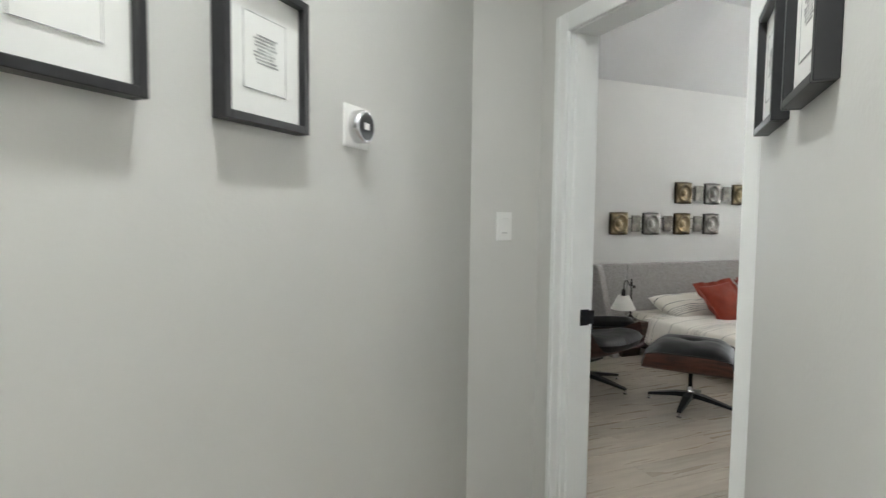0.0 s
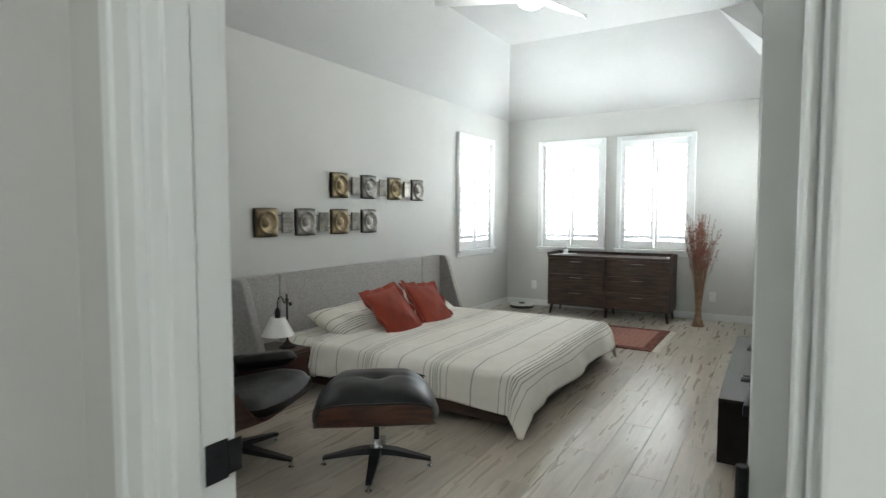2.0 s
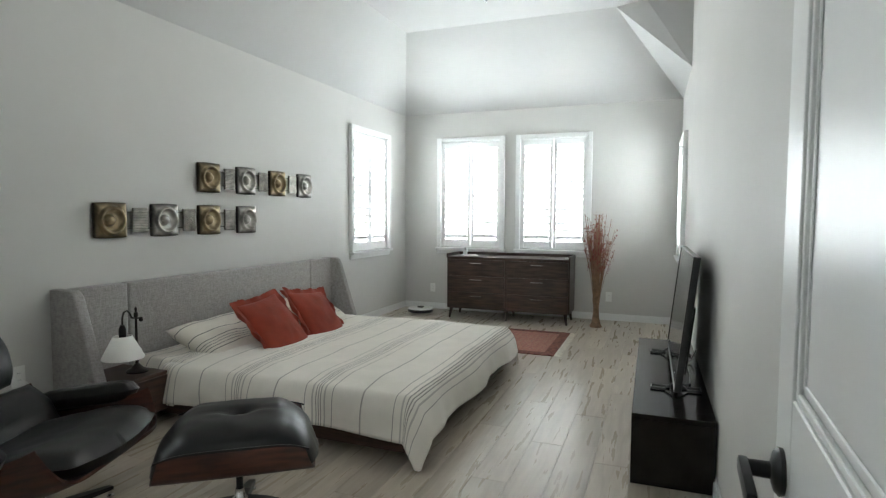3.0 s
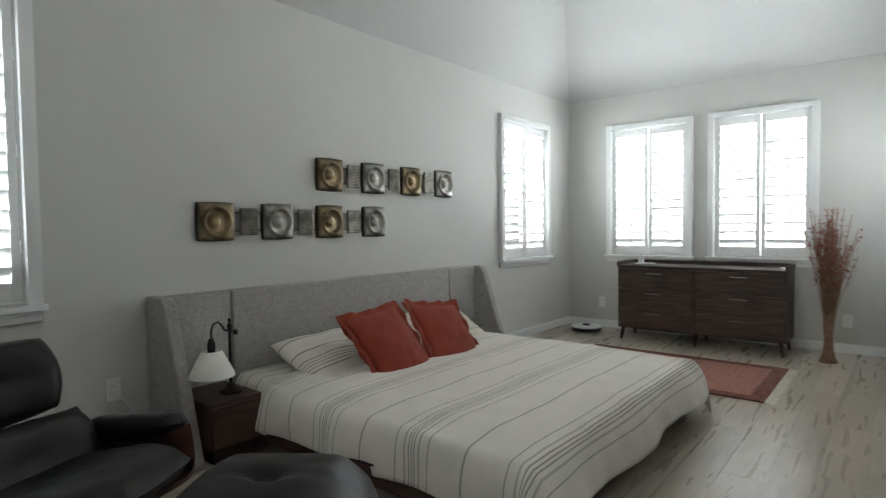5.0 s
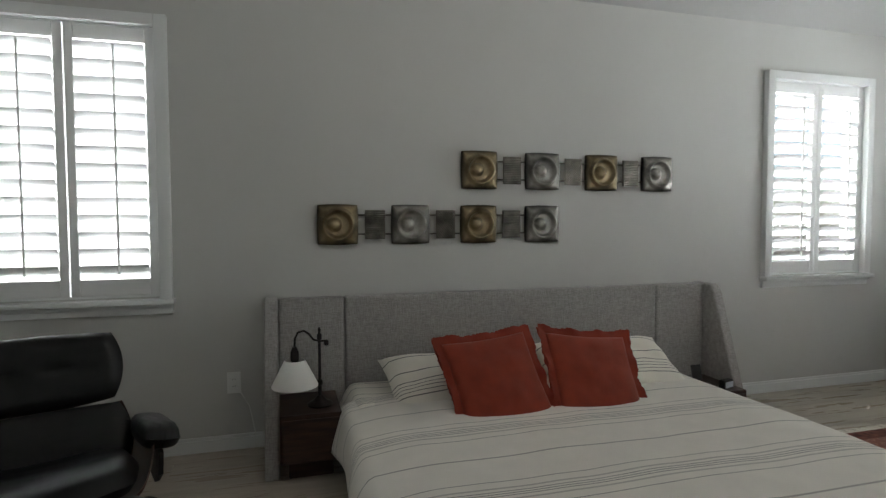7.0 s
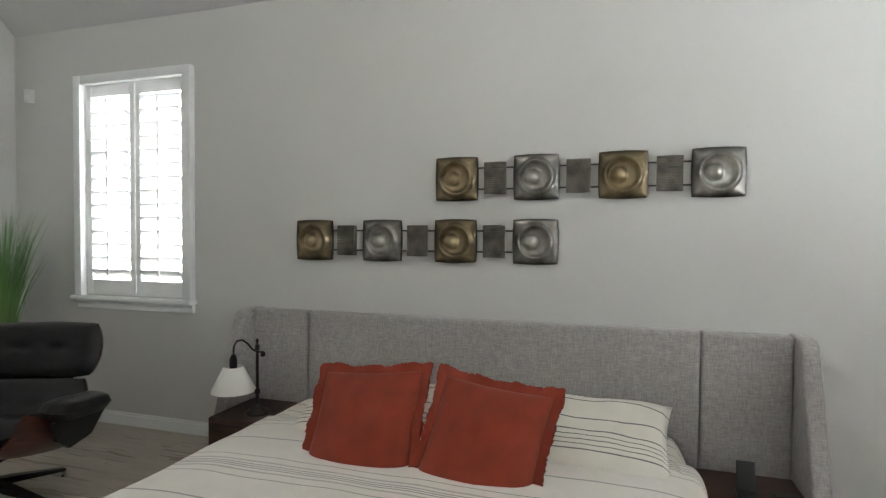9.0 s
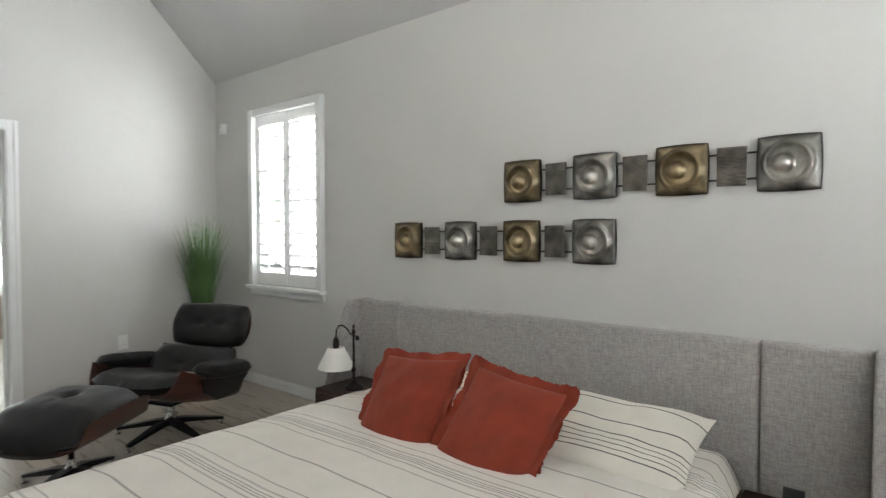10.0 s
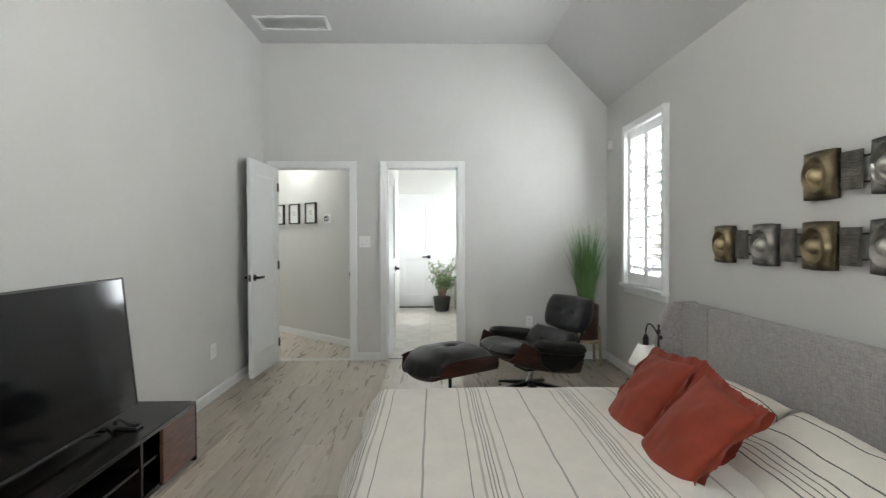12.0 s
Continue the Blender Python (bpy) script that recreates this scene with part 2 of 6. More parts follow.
def weave_material(name, dark, light):
    m = material(name, light, 0.9, vary=0.1, scale=14, fine=300, bump=0.0, sheen=0.2)
    n, l = m.node_tree.nodes, m.node_tree.links
    b = n["Principled BSDF"]
    tc = n.new("ShaderNodeTexCoord")
    heights = []
    for sc in ((260, 40, 34), (34, 40, 260)):
        mp = n.new("ShaderNodeMapping")
        mp.inputs["Scale"].default_value = sc
        l.new(tc.outputs["Object"], mp.inputs[0])
        no = n.new("ShaderNodeTexNoise")
        no.inputs["Scale"].default_value, no.inputs["Detail"].default_value = 1.0, 2.0
        l.new(mp.outputs[0], no.inputs["Vector"])
        heights.append(no)
    mx = n.new("ShaderNodeMath")
    mx.operation = "ADD"
    l.new(heights[0].outputs["Fac"], mx.inputs[0])
    l.new(heights[1].outputs["Fac"], mx.inputs[1])
    r = n.new("ShaderNodeValToRGB")
    r.color_ramp.elements[0].position, r.color_ramp.elements[1].position = 0.36, 0.64
    half = n.new("ShaderNodeMath")
    half.operation, half.inputs[1].default_value = "MULTIPLY", 0.5
    l.new(mx.outputs[0], half.inputs[0])
    r.color_ramp.elements[0].color, r.color_ramp.elements[1].color = (*dark, 1), (*light, 1)
    l.new(half.outputs[0], r.inputs[0])
    l.new(r.outputs[0], b.inputs["Base Color"])
    bp = n.new("ShaderNodeBump")
    bp.inputs["Strength"].default_value, bp.inputs["Distance"].default_value = 0.4, 0.002
    l.new(mx.outputs[0], bp.inputs["Height"])
    l.new(bp.outputs[0], b.inputs["Normal"])
    return m


TWEED = weave_material("grey_tweed_upholstery", (0.27, 0.255, 0.245), (0.42, 0.40, 0.38))


def stripe_material(name, base, line, marks, period):
    """Cloth with woven lines across UV v. marks: (place, width, strength) within a period of that many metres."""
    m = material(name, base, 0.88, vary=0.035, scale=8, fine=380, bump=0.3, sheen=0.2)
    n, l = m.node_tree.nodes, m.node_tree.links
    b = n["Principled BSDF"]
    src = b.inputs["Base Color"].links[0].from_socket
    uv = n.new("ShaderNodeUVMap")
    sep = n.new("ShaderNodeSeparateXYZ")
    l.new(uv.outputs[0], sep.inputs[0])
    wav = n.new("ShaderNodeTexNoise")
    wav.inputs["Scale"].default_value = 2.5
    l.new(uv.outputs[0], wav.inputs["Vector"])
    wob = n.new("ShaderNodeMath")
    wob.operation, wob.inputs[1].default_value = "MULTIPLY", 0.012
    l.new(wav.outputs["Fac"], wob.inputs[0])
    sm = n.new("ShaderNodeMath")
    sm.operation = "ADD"
    l.new(sep.outputs["Y"], sm.inputs[0])
    l.new(wob.outputs[0], sm.inputs[1])
    md = n.new("ShaderNodeMath")
    md.operation, md.inputs[1].default_value = "FLOORED_MODULO", period
    l.new(sm.outputs[0], md.inputs[0])
    total = None
    for place, width, strength in marks:
        c = n.new("ShaderNodeMath")
        c.operation = "COMPARE"
        c.inputs[1].default_value, c.inputs[2].default_value = place, width / 2
        l.new(md.outputs[0], c.inputs[0])
        s = n.new("ShaderNodeMath")
        s.operation, s.inputs[1].default_value = "MULTIPLY", strength
        l.new(c.outputs[0], s.inputs[0])
        if total is None:
            total = s.outputs[0]
        else:
            a = n.new("ShaderNodeMath")
            a.operation = "MAXIMUM"
            l.new(total, a.inputs[0])
            l.new(s.outputs[0], a.inputs[1])
            total = a.outputs[0]
    mix = n.new("ShaderNodeMixRGB")
    l.new(total, mix.inputs[0])
    l.new(src, mix.inputs[1])
    mix.inputs[2].default_value = (*line, 1)
    l.new(mix.outputs[0], b.inputs["Base Color"])
    return m


BLANKETCLOTH = stripe_material("striped_woven_blanket", (0.74, 0.70, 0.635), (0.12, 0.112, 0.105),
                               [(0.142, 0.005, 0.7), (0.189, 0.010, 0.45), (0.213, 0.0055, 0.7), (0.227, 0.0055, 0.7), (0.242, 0.0055, 0.7),
                                (0.265, 0.010, 0.45), (0.312, 0.005, 0.7), (0.503, 0.0095, 0.6)], 0.545)
PILLOWCLOTH = stripe_material("striped_pillowcase", (0.74, 0.70, 0.62), (0.09, 0.09, 0.09),
                              [(0.05, 0.006, 0.95), (0.135, 0.006, 0.9), (0.160, 0.004, 0.9), (0.182, 0.004, 0.9), (0.204, 0.004, 0.9), (0.230, 0.006, 0.9), (0.30, 0.006, 0.95)], 0.36)


def rug_material():
    m = material("red_patterned_wool", (0.25, 0.07, 0.04), 0.95, vary=0.3, scale=10, fine=240, bump=0.4, sheen=0.2)
    n, l = m.node_tree.nodes, m.node_tree.links
    b = n["Principled BSDF"]
    tc = n.new("ShaderNodeTexCoord")
    mp = n.new("ShaderNodeMapping")
    mp.inputs["Scale"].default_value = (9, 9, 9)
    l.new(tc.outputs["Object"], mp.inputs[0])
    vo = n.new("ShaderNodeTexVoronoi")
    vo.distance = "MANHATTAN"
    vo.inputs["Scale"].default_value, vo.inputs["Randomness"].default_value = 1.9, 0.3
    l.new(mp.outputs[0], vo.inputs["Vector"])
    r = n.new("ShaderNodeValToRGB")
    e = r.color_ramp.elements
    e[0].position, e[0].color = 0.0, (0.40, 0.22, 0.13, 1)
    e[1].position, e[1].color = 0.62, (0.23, 0.058, 0.034, 1)
    for p, c in ((0.16, (0.05, 0.03, 0.045)), (0.30, (0.27, 0.068, 0.038)), (0.45, (0.36, 0.17, 0.10))):
        x = e.new(p)
        x.color = (*c, 1)
    l.new(vo.outputs["Distance"], r.inputs[0])
    l.new(r.outputs[0], b.inputs["Base Color"])
    return m


RUGWOOL = rug_material()


def pane_material():
    m = bpy.data.materials.new("window_glass")
    m.use_nodes = True
    n, l = m.node_tree.nodes, m.node_tree.links
    n.remove(n["Principled BSDF"])
    tr, gl, mix = n.new("ShaderNodeBsdfTransparent"), n.new("ShaderNodeBsdfGlossy"), n.new("ShaderNodeMixShader")
    gl.inputs["Roughness"].default_value = 0.02
    mix.inputs[0].default_value = 0.06
    l.new(tr.outputs[0], mix.inputs[1])
    l.new(gl.outputs[0], mix.inputs[2])
    l.new(mix.outputs[0], n["Material Output"].inputs[0])
    return m


PANE = pane_material()


# ---- building helpers ----
def box(bm, x0, x1, y0, y1, z0, z1, bevel=0.0, seg=1):
    vs = [bm.verts.new((x, y, z)) for x in (x0, x1) for y in (y0, y1) for z in (z0, z1)]
    fs = [bm.faces.new([vs[i] for i in f]) for f in ((0, 1, 3, 2), (4, 6, 7, 5), (0, 4, 5, 1), (2, 3, 7, 6), (0, 2, 6, 4), (1, 5, 7, 3))]
    if bevel:
        es = list({e for f in fs for e in f.edges})
        bmesh.ops.bevel(bm, geom=es, offset=bevel, segments=seg, affect="EDGES", profile=0.6)
    return bm


def boxm(*a, **k):
    return box(bmesh.new(), *a, **k)


def tube(bm, p, q, r0, r1=None, n=12):
    p, q = Vector(p), Vector(q)
    m = Matrix.Translation((p + q) / 2) @ (q - p).to_track_quat("Z", "Y").to_matrix().to_4x4()
    bmesh.ops.create_cone(bm, cap_ends=True, segments=n, radius1=r0, radius2=r0 if r1 is None else r1, depth=(q - p).length, matrix=m)
    return bm


def lathe(bm, prof, n=24, center=(0, 0), axis=None):
    """Turns (radius, height) pairs round z."""
    rings = []
    for r, z in prof:
        rings.append([bm.verts.new((center[0] + r * math.cos(2 * math.pi * i / n), center[1] + r * math.sin(2 * math.pi * i / n), z)) for i in range(n)])
    for a, b in zip(rings, rings[1:]):
        for i in range(n):
            bm.faces.new((a[i], a[(i + 1) % n], b[(i + 1) % n], b[i]))
    for ring, flip in ((rings[0], True), (rings[-1], False)):
        bm.faces.new(ring[::-1] if flip else ring)
    return bm


def sweep(bm, pts, r, n=8):
    """A round bar along points."""
    pts = [Vector(p) for p in pts]
    rings, up = [], Vector((0.13, 0.27, 0.95))
    for i, p in enumerate(pts):
        d = (pts[min(i + 1, len(pts) - 1)] - pts[max(i - 1, 0)]).normalized()
        a = d.cross(up).normalized()
        b = d.cross(a).normalized()
        rr = r[i] if isinstance(r, (list, tuple)) else r
        rings.append([bm.verts.new(p + rr * (math.cos(2 * math.pi * k / n) * a + math.sin(2 * math.pi * k / n) * b)) for k in range(n)])
    for a, b in zip(rings, rings[1:]):
        for k in range(n):
            bm.faces.new((a[k], a[(k + 1) % n], b[(k + 1) % n], b[k]))
    bm.faces.new(rings[0][::-1])
    bm.faces.new(rings[-1])
    return bm


def finish(bm, smooth=False):
    bmesh.ops.recalc_face_normals(bm, faces=bm.faces)
    if smooth:
        for f in bm.faces:
            f.smooth = True
    return bm


def mesh_of(name, bm, mat, smooth=False):
    finish(bm, smooth)
    me = bpy.data.meshes.new(name)
    bm.to_mesh(me)
    bm.free()
    me.materials.append(mat)
    if smooth and smooth != "all":
        me.set_sharp_from_angle(angle=radians(38))
    return me


def part(name, bm, mat, parent=None, label="", smooth=False, at=None):
    ob = new(name, mesh_of(name, bm, mat, smooth))
    if parent:
        ob.parent = parent
    if at is not None:
        ob.matrix_basis = at
    if label:
        ob["label"] = label
    return ob


def thing(name, m, label, category, group="", kind=""):
    ob = new(name)
    ob.matrix_world = m
    ob.empty_display_size = 0.1
    return tagged(ob, label, category, group, kind)


def structure(name, bm, mat, label, category, smooth=False):
    return tagged(part(name, bm, mat, smooth=smooth), label, category, kind="structure")


def wall_boxes(bm, along, face, back, u0, u1, z0, z1, holes=()):
    """A wall along x or y between two faces, with rectangular holes (u0, u1, z0, z1)."""
    us = sorted({u0, u1, *(h[0] for h in holes), *(h[1] for h in holes)})
    lo, hi = min(face, back), max(face, back)
    for a, b in zip(us, us[1:]):
        spans = sorted((h[2], h[3]) for h in holes if h[0] <= a + 1e-6 and h[1] >= b - 1e-6)
        z = z0
        for s, e in spans + [(z1, z1)]:
            if s > z + 1e-4:
                box(bm, a, b, lo, hi, z, s) if along == "x" else box(bm, lo, hi, a, b, z, s)
            z = max(z, e)
    bmesh.ops.remove_doubles(bm, verts=bm.verts, dist=1e-5)
    return bm


# ---- structure ----
W1, W2 = (2.153, 3.002, 0.86, 2.262), (6.983, 7.872, 0.86, 2.262)
W3, W4 = (3.808, 4.637, 0.86, 2.262), (2.703, 3.547, 0.86, 2.262)
W5 = (7.30, 8.05, 0.86, 2.06)
HALL_DOOR, BATH_DOOR = (1.683, 2.496, 0.0, 2.027), (2.85, 3.625, 0.0, 2.027)

structure("wall_bed", wall_boxes(bmesh.new(), "x", Y_BED, Y_BED + 0.16, 1.38, 8.62, -0.02, 2.69, [W1, W2]), PAINT, "greige painted wall behind the bed with two windows", "wall")
structure("wall_far", wall_boxes(bmesh.new(), "y", X_FAR, X_FAR + 0.16, 1.50, Y_BED, -0.02, 2.69, [W3, W4]), PAINT, "greige painted wall with a pair of windows", "wall")
structure("wall_doors", wall_boxes(bmesh.new(), "y", X_DOOR, X_HALL, 1.45, Y_BED, -0.02, 3.34, [HALL_DOOR, BATH_DOOR]), PAINT, "greige painted wall with two doorways", "wall")


def tv_wall():
    bm = wall_boxes(bmesh.new(), "x", 0.0, -0.16, 0.0, 7.22, -0.02, 3.34, [(W5[0] - 1.38, W5[1] - 1.38, W5[2], W5[3])])
    ob = structure("wall_television", bm, PAINT, "greige painted wall behind the television with a shuttered window", "wall")
    ob.matrix_world = pose(TV_A[0], TV_A[1], 0, 0, 0, TV_TURN)
    return ob


TVW = tv_wall()


def slab(name, pts, up, mat, label, category):
    """A thick sheet: the polygon pts and its copy moved by up."""
    bm = bmesh.new()
    a = [bm.verts.new(p) for p in pts]
    b = [bm.verts.new(Vector(p) + Vector(up)) for p in pts]
    bm.faces.new(a)
    bm.faces.new(b[::-1])
    for i in range(len(pts)):
        j = (i + 1) % len(pts)
        bm.faces.new((a[i], b[i], b[j], a[j]))
    return structure(name, bm, mat, label, category)


def ceiling():
    bm = bmesh.new()
    sheets = [
        [(1.38, 1.3, Z_TOP), (X_GABLE, 1.3, Z_TOP), (X_GABLE, Y_GABLE, Z_TOP), (X_RIDGE, Y_RIDGE_TV, Z_TOP), (X_RIDGE, Y_RIDGE, Z_TOP), (1.38, Y_RIDGE, Z_TOP)],
        [(1.38, Y_RIDGE, Z_TOP), (X_RIDGE, Y_RIDGE, Z_TOP), (X_FAR, Y_BED, Z_LOW), (1.38, Y_BED, Z_LOW)],
        [(X_RIDGE, Y_RIDGE, Z_TOP), (X_RIDGE, Y_RIDGE_TV, Z_TOP), (X_FAR, tv_y(X_FAR), Z_LOW), (X_FAR, Y_BED, Z_LOW)],
        [(X_RIDGE, Y_RIDGE_TV, Z_TOP), (X_GABLE, Y_GABLE, Z_TOP), (X_GABLE, tv_y(X_GABLE), Z_LOW), (X_FAR, tv_y(X_FAR), Z_LOW)],
        [(X_GABLE, Y_GABLE, Z_TOP), (X_GABLE, tv_y(X_GABLE), Z_TOP), (X_GABLE, tv_y(X_GABLE), Z_LOW)],
    ]
    for pts in sheets:
        bm.faces.new([bm.verts.new(p) for p in pts])
    # the roof above, which keeps the daylight out
    box(bm, 1.2, 8.8, 1.1, 5.5, 3.42, 3.5)
    box(bm, 1.3, 8.75, Y_BED + 0.02, Y_BED + 0.3, 2.685, 3.42)
    box(bm, X_FAR + 0.02, X_FAR + 0.3, 1.1, Y_BED, 2.685, 3.42)
    box(bm, X_GABLE - 0.2, 8.7, 1.0, 1.4, 2.9, 3.42)
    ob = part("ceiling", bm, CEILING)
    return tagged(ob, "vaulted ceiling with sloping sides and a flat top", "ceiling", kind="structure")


ceiling()
structure("floor_slab", boxm(-3.6, 8.7, -2.6, 5.6, -0.12, -0.012), GROUT, "bare slab under the floors", "floor")

# hall: two walls at an angle and a short square end
structure("wall_hall_end", wall_boxes(bmesh.new(), "x", 2.68, 2.70, 1.04, X_HALL, -0.02, 2.72), PAINT, "short greige wall with a light switch", "wall")
HA, HB = (1.06, 2.68), (-2.00, -0.38)
RA, RB = (X_HALL, 1.665), (-1.60, -1.315)
slab("wall_hall_pictures", [(*HA, -0.02), (*HB, -0.02), (HB[0] - 0.08, HB[1] + 0.09, -0.02), (HA[0] - 0.08, HA[1] + 0.09, -0.02)], (0, 0, 2.74), PAINT, "greige hallway wall hung with framed prints", "wall")
slab("wall_hall_opposite", [(*RA, -0.02), (*RB, -0.02), (RB[0] + 0.08, RB[1] - 0.09, -0.02), (RA[0] + 0.08, RA[1] - 0.09, -0.02)], (0, 0, 2.74), PAINT, "greige hallway wall with framed prints", "wall")
slab("wall_hall_back", [(*HB, -0.02), (*RB, -0.02), (RB[0] - 0.1, RB[1] - 0.1, -0.02), (HB[0] - 0.1, HB[1] - 0.1, -0.02)], (0, 0, 2.74), PAINT, "plain wall closing the hallway", "wall")
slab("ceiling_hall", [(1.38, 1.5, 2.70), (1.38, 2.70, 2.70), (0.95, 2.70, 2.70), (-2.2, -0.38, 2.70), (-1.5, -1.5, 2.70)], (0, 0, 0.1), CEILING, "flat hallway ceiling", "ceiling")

# bathroom
structure("wall_bath_back", wall_boxes(bmesh.new(), "y", -3.0, -3.15, 2.2, 4.75, -0.02, 2.75, [(3.85, 4.62, 0.60, 1.10)]), BATHPAINT, "pale bathroom wall", "wall")
structure("wall_bath_side", wall_boxes(bmesh.new(), "x", 4.75, 4.9, -3.15, 1.38, -0.02, 2.75, [(-2.7, -1.0, 0.95, 2.2)]), BATHPAINT, "pale bathroom wall with an added, unseen window opening", "wall")
structure("wall_bath_near", wall_boxes(bmesh.new(), "x", 2.72, 2.70, -3.15, 1.38, -0.02, 2.75), BATHPAINT, "pale bathroom wall", "wall")
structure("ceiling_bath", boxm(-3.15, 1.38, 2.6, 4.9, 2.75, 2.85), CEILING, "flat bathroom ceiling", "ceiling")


# skirting
def skirting(name, p, q, h=0.083, t=0.016):
    p, q = Vector((*p, 0)), Vector((*q, 0))
    L = (q - p).length
    bm = bmesh.new()
    box(bm, 0, L, 0, t, 0, h - 0.018)
    box(bm, 0, L, 0, t * 0.6, h - 0.018, h, 0.003)
    ob = structure(name, bm, TRIM, "white painted baseboard", "baseboard")
    ob.matrix_world = Matrix.Translation(p) @ pose(0, 0, 0, 0, 0, math.degrees(math.atan2(q.y - p.y, q.x - p.x)))
    return ob


skirting("baseboard_bed", (8.46, Y_BED), (1.5, Y_BED)).matrix_world = pose(8.46, Y_BED, 0, 0, 0, 180)
skirting("baseboard_far", (8.46, 1.65), (8.46, Y_BED - 0.016))
skirting("baseboard_television", (2.45, tv_y(2.45)), (8.44, tv_y(8.44)))
skirting("baseboard_doors", (1.5, Y_BED - 0.016), (1.5, 3.695))
skirting("baseboard_between", (1.5, 2.79), (1.5, 2.545))
skirting("baseboard_corner", (1.53, tv_y(1.53)), (2.42, tv_y(2.42)))
skirting("baseboard_hall_end", (1.36, 2.68), (1.08, 2.68))
skirting("baseboard_hall_pictures", HA, HB)
skirting("baseboard_hall_opposite", RB, RA)


# doorways: jambs and casings
def doorway(name, hole, label):
    y0, y1, _, h = hole
    root = thing(name, pose(0, 0, 0), label, "door frame", kind="structure")
    jt, w, p = 0.018, 0.070, 0.018
    for a, b in ((y0, y0 + jt), (y1 - jt, y1)):
        part("jamb", boxm(X_HALL - 0.001, X_DOOR + 0.001, a, b, 0, h, 0.002), TRIM, root)
    part("jamb", boxm(X_HALL - 0.001, X_DOOR + 0.001, y0 + jt, y1 - jt, h - jt, h, 0.002), TRIM, root)
    for a, b in ((y0 + jt, y0 + jt + 0.011), (y1 - jt - 0.011, y1 - jt)):
        part("door_stop", boxm(1.40, 1.442, a, b, 0, h - jt, 0.002), TRIM, root)
    for face, side in ((X_DOOR, 1), (X_HALL, -1)):
        for a, b in ((y0 - w + 0.012, y0 + 0.012), (y1 - 0.012, y1 + w - 0.012)):
            bm = boxm(*sorted((face, face + side * p)), a, b, 0, h + w - 0.012, 0.005, seg=2)
            inner = (a + b) / 2
            box(bm, *sorted((face, face + side * (p + 0.006))), inner - 0.012 + (0.02 if a < y0 else -0.02) * -1, inner + 0.012 + (0.02 if a < y0 else -0.02) * -1, 0, h + w - 0.02, 0.004, seg=2)
            part("casing", bm, TRIM, root)
        part("casing", boxm(*sorted((face, face + side * (p - 0.002))), y0 + 0.012, y1 - 0.012, h - 0.012, h + w - 0.012, 0.005, seg=2), TRIM, root)
    return root


D1 = doorway("door_frame_1", HALL_DOOR, "white door frame between hallway and bedroom")
D2 = doorway("door_frame_2", BATH_DOOR, "white door frame between bedroom and bathroom")
part("strike_plate", boxm(1.455, 1.497, HALL_DOOR[1] - 0.0205, HALL_DOOR[1] - 0.017, 0.87, 0.935, 0.001), BLACKMETAL, D1, "black metal strike plate")
part("strike_plate", boxm(1.495, 1.523, HALL_DOOR[1] - 0.0215, HALL_DOOR[1] - 0.0175, 0.875, 0.93, 0.001), BLACKMETAL, D1, "black metal strike plate lip")


def lever(parent, m, side):
    """A lever handle on its rose, standing out along local y."""
    bm = bmesh.new()
    lathe(bm, [(0.032, 0.0), (0.033, 0.006), (0.027, 0.012), (0.012, 0.016), (0.011, 0.05)], 20)
    rose = part("rose", bm, BLACKMETAL, parent, "round black rose", smooth=True, at=m)
    bm = bmesh.new()
    box(bm, -0.115, 0.012, -0.012, 0.012, 0.042, 0.056, 0.005, 2)
    part("door_handle", bm, BLACKMETAL, parent, "black lever handle", smooth=True, at=m)


